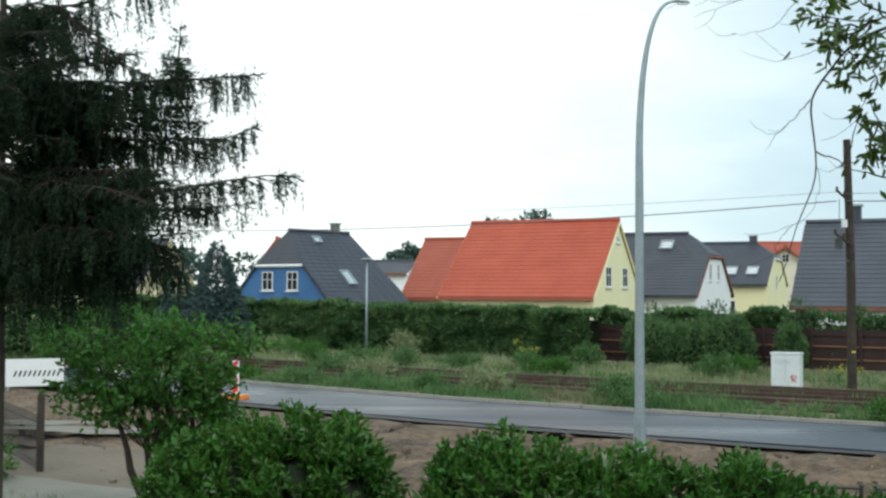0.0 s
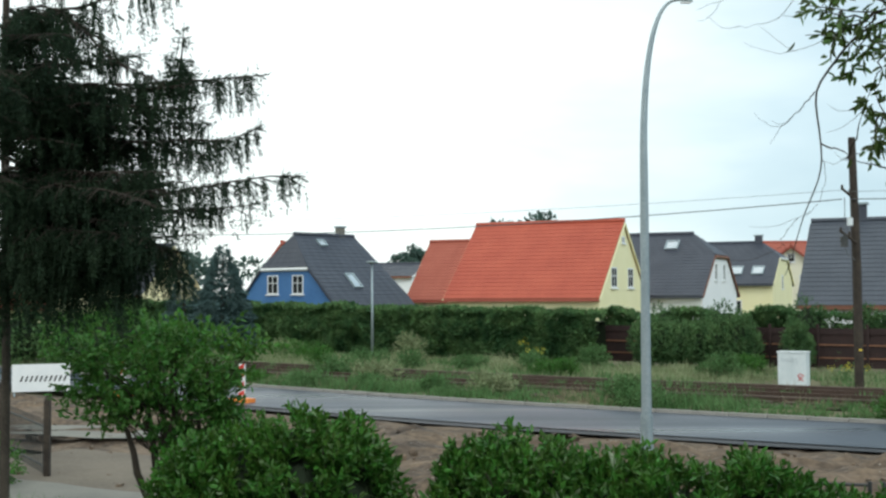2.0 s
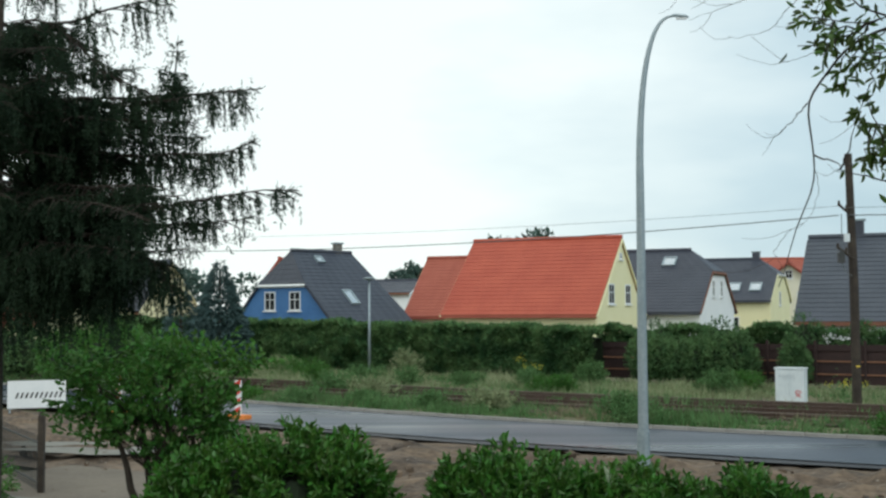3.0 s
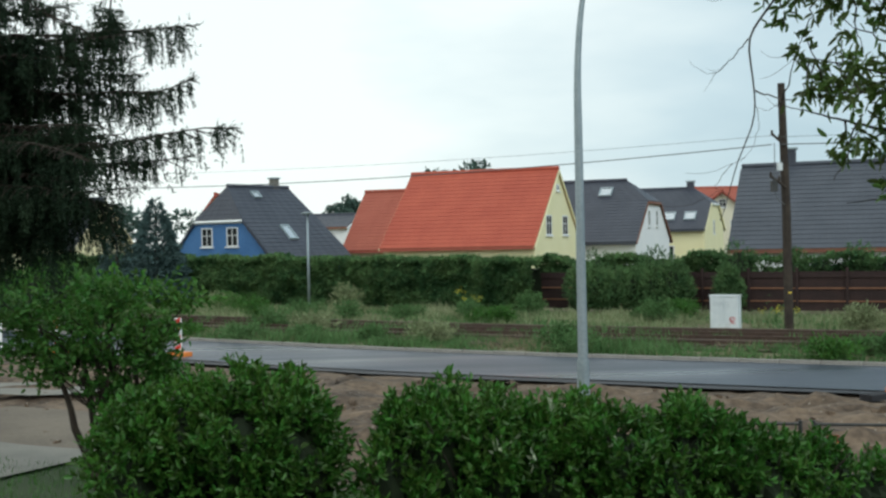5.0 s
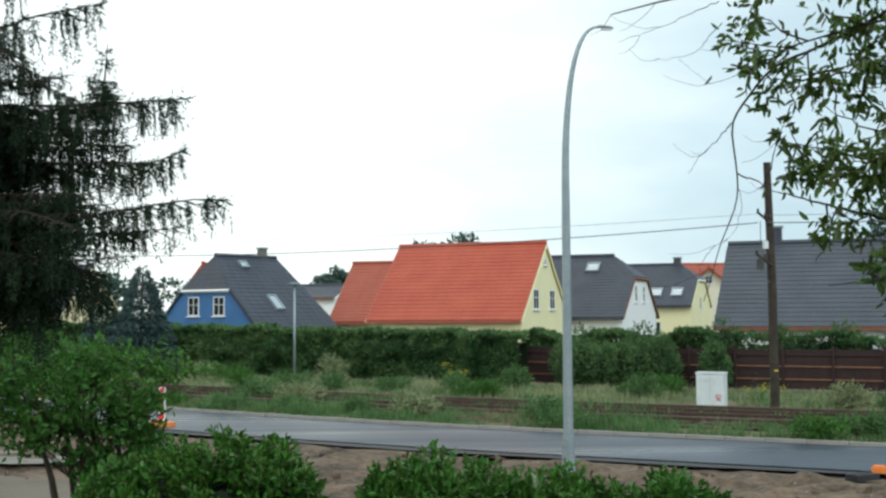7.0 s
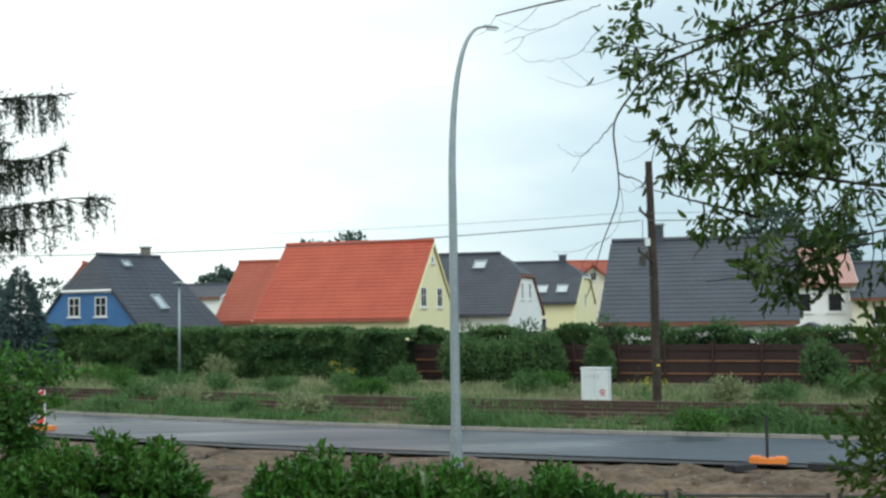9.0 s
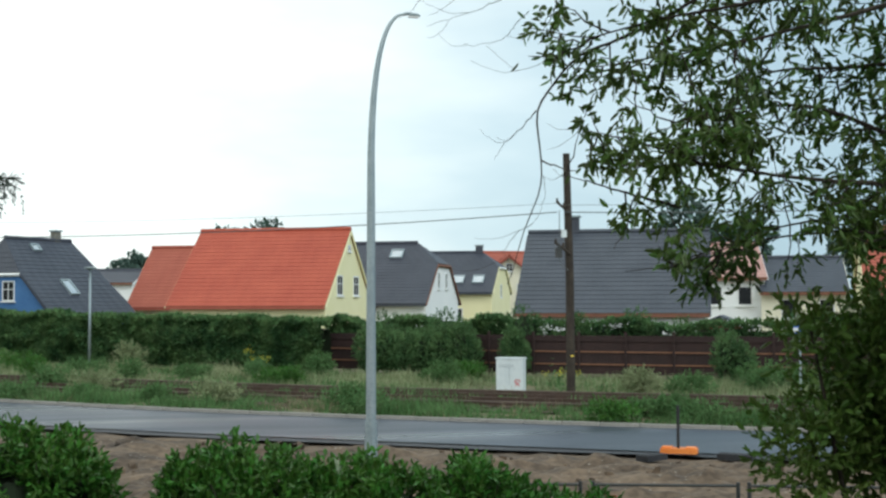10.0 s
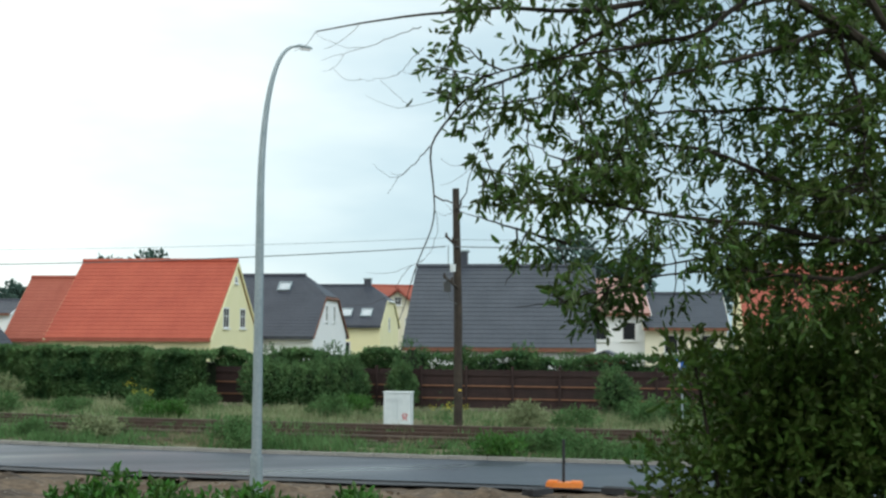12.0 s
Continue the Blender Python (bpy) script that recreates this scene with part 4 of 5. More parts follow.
# ---------------------------------------------------------------- building site
bl = thing("lane_divider", "orange rubber foot with a bare dark post", "barrier", (10.22, 23.55, 0.0), -31)
part("foot", Mesh().box((0, 0, 0.07), (0.74, 0.34, 0.10)).box((-0.24, 0, 0.135), (0.2, 0.28, 0.03)).box((0.24, 0, 0.135), (0.2, 0.28, 0.03)), ORANGE, bl, "bright orange rubber foot")
part("post", Mesh().box((-0.02, 0, 0.55), (0.055, 0.05, 0.9)), BLACKRUB, bl)
for x, y, r, w in ((9.35, 22.9, 28, 0.62), (11.0, 22.55, -40, 0.7)):
    fb = thing("rubber_foot", "worn black rubber foot lying tilted in the dirt", "rubber foot", (x, y, -0.02), r, group="loose rubber feet")
    part("block", Mesh().box((0, 0, 0.06), (w, 0.3, 0.12)), BLACKRUB, fb)
    for k in (-0.2, 0.0, 0.2):
        part("slot", Mesh().box((k, 0, 0.122), (0.07, 0.07, 0.012)), TAR, fb)

bk = thing("traffic_beacon", "red and white striped beacon on an orange foot", "beacon", (-6.1, 36.0, 0.0), -31)
part("foot", Mesh().box((0, 0, 0.06), (0.72, 0.36, 0.12)), ORANGE, bk, "orange rubber foot")
part("panel", Mesh().box((0, 0, 0.62), (0.22, 0.05, 1.0)), WHITE, bk, "white beacon panel")
for k in range(4):
    part("stripe", Mesh().add([(-0.11, -0.029, 0.14 + k * 0.26), (0.11, -0.029, 0.24 + k * 0.26), (0.11, -0.029, 0.37 + k * 0.26), (-0.11, -0.029, 0.27 + k * 0.26)], np.array([[0, 1, 2, 3]])), REDPAINT, bk)
copy_thing(bk, pose(-10.3, 38.6, 0.0, 0, 0, -40))

bd = thing("site_board", "white site board with a row of dark slanted bars", "sign", (-12.9, 38.6, 0), 22)
part("board", Mesh().box((0, 0, 0.58), (1.75, 0.05, 0.86)), WHITE, bd)
for k in range(10):
    x = -0.62 + k * 0.145
    part("bar", Mesh().add([(x - 0.03, -0.029, 0.46), (x + 0.03, -0.029, 0.46), (x + 0.10, -0.029, 0.64), (x + 0.04, -0.029, 0.64)], np.array([[0, 1, 2, 3]])), IRON, bd)
for x in (-0.8, 0.8):
    part("leg", Mesh().box((x, 0.05, 0.45), (0.06, 0.05, 0.9)), GALV, bd)

pud = Mesh()
for k, (x, y, w, l) in enumerate(((-7.6, 27.2, 2.0, 0.7), (-9.2, 28.6, 1.2, 0.5))):
    t = np.linspace(0, 2 * np.pi, 26, endpoint=False)
    rr_ = 1 + 0.25 * np.sin(3 * t + k) + 0.12 * np.sin(7 * t)
    m_ = Mesh().add(np.stack([x + w * rr_ * np.cos(t) - 0.4 * l * np.sin(t), y + l * rr_ * np.sin(t), t * 0 + 0.10], -1), np.array([list(range(26))]))
    solo("puddle", m_, SLAB, "pale wet concrete patch in the dirt", "puddle", group="pale patches")

solo("garden_path", strip(-19.5, -11.4, 13.9, 17.6, 0.03, 40, 24, 0.03, 15, 0, 0.12), SANDY, "trodden sandy path through the garden gate", "path", "structure")
solo("path_slab", strip(-22, -13.45, 8.5, 14.1, 0.045, 14, 12, 0.0, 16, 0, 0.2), SLAB, "pale concrete apron in front of the gate", "path", "structure")

# ---------------------------------------------------------------- garden gate and fences
gate = thing("garden_fence", "old iron garden fence with pointed timber posts", "fence", (-7.0, 21.3, -0.08), 0)
for x, y, h in ((0, 0, 1.42), (-2.1, 3.6, 1.45)):
    ps = part("post", Mesh().box((x, y, h / 2), (0.10, 0.10, h)), DARKPOLE, gate)
    part("finial", Mesh().tube([(x, y, h), (x, y, h + 0.04), (x, y, h + 0.16)], [0.065, 0.05, 0.005], 6), DARKPOLE, ps)
for z in (0.25, 0.95):
    part("rail", Mesh().tube([(0, 0, z), (-2.1, 3.6, z)], 0.02, 5), IRON, gate)
for k in range(1, 22):
    t = k / 22
    part("bar", Mesh().tube([(-2.1 * t, 3.6 * t, 0.12), (-2.1 * t, 3.6 * t, 1.08)], 0.011, 5), IRON, gate)
ff = thing("front_fence", "low grey tubular steel fence along the garden", "fence")
FX = [(3.35, 13.95), (4.66, 13.62), (4.80, 13.58), (6.4, 13.1), (6.52, 13.06), (8.2, 12.5)]
for k in (0, 2, 4):
    (xa, ya), (xb, yb) = FX[k], FX[k + 1]
    for z in (1.02, 0.45):
        part("rail", Mesh().tube([(xa, ya, z), (xb, yb, z)], 0.018, 6), IRON, ff)
    for x, y in ((xa, ya), (xb, yb)):
        part("post", Mesh().tube([(x, y, 0), (x, y, 1.06)], 0.024, 6), IRON, ff)
wp = thing("warning_plate", "small red plate with a yellow panel on the fence", "sign", (4.97, 13.44, 0.83), -17)
part("plate", Mesh().box((0, 0, 0), (0.13, 0.012, 0.17)), R_DULL, wp)
part("panel", Mesh().box((0.015, -0.008, -0.02), (0.065, 0.008, 0.05)), YELLOW, wp)

# the rough post beside the viewer
gp = thing("porch_post", "rough weathered grey timber post beside the viewer", "post", (-0.2865, 0.60, 0))
zz = np.linspace(0, 5.2, 60)
gpm = Mesh().tube(np.stack([0.002 * np.sin(zz * 9), 0.002 * np.cos(zz * 7), zz], -1), 0.064 + 0.0016 * np.sin(zz * 31) + 0.001 * np.sin(zz * 67), 18)
part("shaft", gpm, GREYPOST, gp, smooth=True)
part("foot_block", Mesh().box((0, 0, 0.06), (0.24, 0.24, 0.16)), SLAB, gp)

# ---------------------------------------------------------------- unseen house added behind the viewer to shade the garden
hb = thing("unseen_shade_house", "plain unseen house wall added behind the viewer to block sky light", "house", (0, -1.4, 0))
part("wall", Mesh().box((0, -0.2, 3.5), (16, 0.4, 7.0)), KERB, hb)
part("eave", Mesh().box((0, 0.25, 7.05), (16.8, 1.5, 0.14)), WOODTRIM, hb)
part("roof", Mesh().add([(-8.4, 1.0, 7.13), (8.4, 1.0, 7.13), (8.4, -4.5, 11.5), (-8.4, -4.5, 11.5)], np.array([[0, 1, 2, 3]])), R_DULL, hb)

# ---------------------------------------------------------------- trees


def jitter_line(rng, a, b, n, amp, sag=0.0):
    t = np.linspace(0, 1, n)[:, None]
    p = np.array(a) + (np.array(b) - np.array(a)) * t + rng.normal(size=(n, 3)) * amp * np.sin(np.pi * t)
    p[:, 2] -= sag * 4 * (t * (1 - t))[:, 0]
    return p


def resample(pts, n):
    pts = np.asarray(pts, float)
    d = np.r_[0, np.cumsum(np.linalg.norm(np.diff(pts, axis=0), axis=1))]
    t = np.linspace(0, d[-1], n)
    q = np.stack([np.interp(t, d, pts[:, i]) for i in range(3)], -1)
    if n > 8:
        for _ in range(2):
            q[1:-1] = (q[:-2] + 2 * q[1:-1] + q[2:]) / 4
    return q


# spruce: limbs with curtains of hanging needle sprays
rng = np.random.default_rng(77)
SP = np.array((-4.55, 12.5, 0.0))
spruce = thing("spruce_tree", "large dark spruce with drooping needle sprays", "tree", tuple(SP))
part("trunk", Mesh().tube([(0, 0, 0), (0.02, 0, 2.5), (-0.02, 0.02, 5), (0, 0, 9.5)], [0.06, 0.045, 0.042, 0.02], 10), BARK, spruce)
# each limb: the places it passes, how far its sprays hang, how thick they stand
LONG_LIMBS = (
    (((-2.94, 11.6, 4.16), (-1.96, 11.2, 4.22), (-1.51, 11.0, 4.25), (-1.27, 10.9, 4.22)), 0.40, 1.0),
    (((-3.04, 11.8, 4.01), (-2.33, 11.5, 3.98), (-1.75, 11.2, 4.0)), 0.34, 0.9),
    (((-2.89, 11.6, 4.65), (-2.01, 11.2, 4.6), (-1.66, 11.0, 4.71)), 0.36, 1.0),
    (((-3.55, 11.8, 5.25), (-2.37, 11.4, 5.16), (-1.64, 11.1, 5.18)), 0.38, 1.0),
    (((-3.81, 11.9, 5.95), (-3.14, 11.5, 5.33), (-2.58, 11.4, 5.12)), 0.32, 1.1),
    (((-3.97, 11.9, 5.97), (-3.2, 11.5, 6.02), (-2.49, 11.2, 6.06)), 0.46, 0.55),
    (((-3.68, 11.7, 4.99), (-2.9, 11.4, 4.93), (-2.34, 11.3, 4.9)), 0.26, 1.1),
)
SHORT_LIMBS = (
    (((-3.55, 11.8, 5.39), (-3.22, 11.6, 5.38), (-2.92, 11.5, 5.45)), 0.16, 0.9),
    (((-4.26, 11.8, 5.14), (-3.53, 11.4, 5.05)), 0.20, 0.6),
    (((-4.25, 11.8, 4.74), (-3.44, 11.3, 4.56)), 0.18, 0.55),
    (((-4.25, 11.8, 4.34), (-2.89, 11.4, 4.25)), 0.26, 0.8),
    (((-3.85, 11.6, 4.22), (-3.04, 11.0, 4.11), (-2.54, 10.6, 3.93)), 0.42, 1.3),
    (((-3.85, 11.6, 3.84), (-3.04, 11.0, 3.75), (-2.60, 10.6, 3.66)), 0.40, 1.2),
    (((-4.08, 11.6, 5.62), (-3.51, 11.0, 5.55)), 0.34, 1.2),
    (((-4.05, 11.6, 5.9), (-3.7, 11.1, 5.85)), 0.30, 1.0),
    (((-4.3, 11.5, 5.3), (-4.1, 10.9, 5.2)), 0.30, 1.0),
    (((-4.3, 11.5, 4.3), (-4.1, 10.9, 4.15)), 0.35, 1.0),
)
LOW_LIMBS = (
    (((-4.2, 12.0, 3.66), (-3.80, 11.5, 3.58)), 0.75, 1.6),
    (((-4.0, 12.0, 3.66), (-3.46, 11.5, 3.58)), 0.80, 1.5),
    (((-3.6, 11.8, 3.66), (-2.94, 11.3, 3.55)), 0.60, 1.3),
    (((-3.3, 11.7, 3.72), (-2.49, 11.3, 3.56)), 0.62, 0.8),
    (((-2.62, 11.4, 3.60), (-2.49, 11.3, 3.32)), 0.65, 1.4),
)
FAR_LIMBS = (
    (((-5.6, 12.4, 4.5), (-6.6, 12.0, 4.4)), 0.3, 0.8), (((-5.4, 12.9, 5.3), (-6.2, 13.2, 5.2)), 0.3, 0.8), (((-5.5, 12.8, 3.8), (-6.5, 13.0, 3.7)), 0.3, 0.8),
    (((-4.4, 13.4, 6.1), (-4.4, 14.0, 6.0)), 0.3, 0.8), (((-3.6, 12.2, 7.0), (-3.1, 11.9, 6.9)), 0.35, 0.8), (((-5.2, 12.4, 7.1), (-5.6, 12.4, 7.0)), 0.3, 0.8),
    (((-4.3, 13.6, 4.5), (-4.2, 14.6, 4.4)), 0.3, 0.7), (((-3.4, 12.9, 4.75), (-2.5, 13.2, 4.68)), 0.3, 0.8), (((-4.0, 12.1, 6.6), (-3.3, 11.5, 6.5)), 0.4, 0.8),
)
# shorter limbs that fill the inside of the crown
INNER_LIMBS = []
while len(INNER_LIMBS) < 32:
    x, y, z = rng.uniform(-4.1, -2.1), rng.uniform(10.7, 13.2), rng.uniform(3.62, 5.35)
    if x * 11.3 / y > np.interp(z, (3.6, 3.75, 3.9, 4.4, 4.9, 5.1, 5.3), (-2.5, -2.3, -2.05, -2.05, -2.1, -2.3, -2.9)):
        continue
    INNER_LIMBS.append((((x * 0.5 + SP[0] * 0.5, y * 0.5 + SP[1] * 0.5, z + rng.uniform(-0.05, 0.12)), (x, y, z)), rng.uniform(0.2, 0.5), rng.uniform(0.6, 1.1)))
bp, bw, bl_ = [], [], []
twig_m = Mesh()


def spray(start, way, length):
    bp.append(start)
    bw.append(way)
    bl_.append(length)


for via, hang, thick in LONG_LIMBS + SHORT_LIMBS + LOW_LIMBS + FAR_LIMBS + tuple(INNER_LIMBS):
    n = 30
    root = (SP[0], SP[1], via[0][2] + rng.uniform(-0.12, 0.3))
    line = resample((root,) + via, n) - SP
    line += np.cumsum(rng.normal(size=(n, 3)) * 0.009, 0) * np.sin(np.pi * np.linspace(0, 1, n))[:, None]
    ln = np.linalg.norm(np.diff(line, axis=0), axis=1).sum()
    part("limb", Mesh().tube(line, np.linspace(0.024, 0.005, n), 6), TWIG, spruce)
    fw = (line[-1] - line[0]) / np.linalg.norm(line[-1] - line[0])
    sd = np.cross(fw, (0, 0, 1))
    sd /= np.linalg.norm(sd)
    # needles along the limb itself, and the upturned tip
    for i in range(int(50 * ln)):
        k0 = rng.integers(6, n - 1)
        spray(line[k0], line[k0 + 1] - line[k0] + rng.normal(size=3) * 0.03, rng.uniform(0.06, 0.13))
    for i in range(16):
        spray(line[-1 - rng.integers(0, 3)], fw + rng.normal(size=3) * 0.55 + np.array((0, 0, 0.25)), rng.uniform(0.05, 0.15))
    count = int(20 * ln * thick)
    for i in range(count):
        u = 0.16 + 0.82 * (i + rng.random()) / count
        base = line[min(n - 1, int(u * (n - 1)))]
        l2 = (0.14 + 0.42 * (1 - u) ** 0.8) * rng.uniform(0.5, 1.15)
        d2 = fw * rng.uniform(0.5, 1.0) + sd * (1 if i % 2 else -1) * rng.uniform(0.5, 1.1) + np.array((0, 0, rng.uniform(-0.25, 0.12)))
        d2 /= np.linalg.norm(d2)
        k = 7
        q = base + d2 * l2 * np.linspace(0, 1, k)[:, None]
        q[:, 2] -= 0.22 * l2 * np.linspace(0, 1, k) ** 2
        twig_m.tube(q, np.linspace(0.007, 0.003, k), 4, False)
        for j in range(2 + int(l2 * 8)):
            spray(q[0], q[-1] - q[0] + rng.normal(size=3) * 0.02, l2)
        # curtains: every twig drops a few long fingers with short barbs
        drop = hang * (0.55 + 1.2 * abs(noise.noise((base[0] * 5 + via[0][2] * 7, base[1] * 5, 2.0)))) * (1.15 - 0.45 * u)
        for j in range(max(3, int(l2 * 17))):
            b3 = q[rng.integers(0, k)]
            l3 = drop * rng.uniform(0.45, 1.35)
            d3 = d2 * 0.12 + rng.normal(size=3) * 0.10 + np.array((0, 0, -1.0))
            d3 /= np.linalg.norm(d3)
            for r in range(3):
                spray(b3 + rng.normal(size=3) * 0.006, d3 + rng.normal(size=3) * 0.05, l3)
            for r in range(int(l3 * 16)):
                f = rng.random()
                spray(b3 + d3 * l3 * f, d3 * 0.7 + rng.normal(size=3) * 0.5, rng.uniform(0.03, 0.08))
# an upright shoot like a small spruce of its own
foot, peak = np.array((-2.55, 11.4, 5.10)) - SP, np.array((-2.475, 11.4, 5.74)) - SP
part("leader", Mesh().tube([foot, (foot + peak) / 2 + (0.015, 0, 0), peak], [0.014, 0.009, 0.003], 6), TWIG, spruce)
for i in range(120):
    u = rng.random() ** 1.5
    ang = rng.uniform(0, 2 * np.pi)
    b0 = foot + (peak - foot) * u
    d = np.array((math.cos(ang), math.sin(ang), 0.35 - 0.5 * (1 - u)))
    l2 = 0.05 + 0.17 * (1 - u) ** 1.1 * rng.uniform(0.7, 1.1)
    for j in range(4):
        spray(b0, d + rng.normal(size=3) * 0.12, l2)
    for j in range(int(10 * (1 - u))):
        spray(b0 + d * l2 * rng.random(), d * 0.3 + rng.normal(size=3) * 0.3 + np.array((0, 0, -0.6)), 0.04 + 0.10 * (1 - u))
bp, bw, bl_ = np.array(bp), np.array(bw), np.array(bl_)
# windows of sky through the crown
gap = np.array([noise.noise((v[0] * 3.3, v[1] * 0.7, v[2] * 4.6)) + 0.5 * noise.noise((v[0] * 8, v[1] * 1.5 + 9, v[2] * 9)) for v in bp])
solid = gap > -0.205 - 0.25 * (bp[:, 2] < 3.75)
bp, bw, bl_ = bp[solid], bw[solid], bl_[solid]
bw /= np.linalg.norm(bw, axis=1)[:, None]
per = np.maximum(3, (bl_ * 55).astype(int))
which = np.repeat(np.arange(len(bp)), per)
np_ = bp[which] + bw[which] * (rng.random(len(which)) * bl_[which])[:, None]
nw = bw[which] * 0.8 + rng.normal(size=(len(which), 3)) * 0.5
needle_m = Mesh()
needle_m.blades(np_, nw, rng.uniform(0.022, 0.042, len(np_)), 0.012, rng)
part("fine_branching", twig_m, TWIG, spruce, kind="stuff")
part("needle_spray", needle_m, NEEDLE, spruce, kind="stuff")

# small broad-leaved tree by the path
rng = np.random.default_rng(31)
st = thing("small_tree", "small bright green broad-leaved tree with forked stems", "tree", (-3.70, 16.1, 0))
for e in ((-0.35, 0.1, 2.4), (0.1, 0.0, 2.5), (0.55, -0.1, 2.2), (-0.8, -0.1, 2.2), (0.3, 0.1, 1.6)):
    part("stem", Mesh().tube(jitter_line(rng, (e[0] * 0.12, 0, 0), e, 9, 0.03), np.linspace(0.07, 0.014, 9), 7), TWIG, st)
# leafy clouds on separate shoots, thin at the edge, thicker low down beside the laurel
CR = [(-0.95, -0.1, 2.40, 0.34, 0.4, 0.16), (-0.45, 0, 2.60, 0.36, 0.4, 0.15), (0.05, 0.1, 2.56, 0.36, 0.4, 0.16), (0.5, 0, 2.52, 0.36, 0.4, 0.14), (0.98, 0, 2.36, 0.32, 0.3, 0.15),
      (-1.0, 0, 2.02, 0.3, 0.4, 0.14), (-0.4, -0.1, 2.18, 0.36, 0.4, 0.16), (0.15, 0, 2.12, 0.4, 0.4, 0.18), (0.62, 0, 2.02, 0.3, 0.4, 0.15), (-1.25, 0, 2.5, 0.2, 0.3, 0.1)]
LOW = [(-0.80, 0, 1.62, 0.28, 0.35, 0.14), (-0.35, 0, 1.75, 0.34, 0.4, 0.18), (0.15, 0, 1.62, 0.44, 0.4, 0.28), (0.55, 0.1, 1.4, 0.42, 0.4, 0.32), (0.6, 0, 1.0, 0.42, 0.4, 0.36), (0.25, 0.1, 1.15, 0.3, 0.4, 0.3)]
THIN = [(0.1, 0, 2.45, 1.25, 0.6, 0.40), (-0.75, 0, 1.9, 0.7, 0.5, 0.5), (0.2, 0, 1.75, 0.8, 0.5, 0.45)]
lf = Mesh()
p, o = shell(rng, CR, 560, 0.9, 0.4)
p1, o1 = shell(rng, LOW, 1150, 0.9, 0.4)
p, o = np.concatenate([p, p1]), np.concatenate([o, o1])
dens = np.array([noise.noise((v[0] * 3.4, v[1] * 2.4, v[2] * 4.2)) for v in p])
p, o = p[dens > 0.0], o[dens > 0.0]
p2, o2 = shell(rng, THIN, 240, 0.98, 0.4)
p, o = np.concatenate([p, p2]), np.concatenate([o, o2])
shoots(lf, rng, p, o, 7, 0.24, 0.105, 0.056, 0.25, oval=True)
part("crown", lf, YOUNG, st, kind="stuff")
for i in range(90):
    q = p[rng.integers(len(p))]
    twl = jitter_line(rng, (q[0] * 0.35, q[1] * 0.35, q[2] * 0.72), q, 5, 0.03)
    part("branch", Mesh().tube(twl, np.linspace(0.012, 0.004, 5), 4, False), TWIG, st)

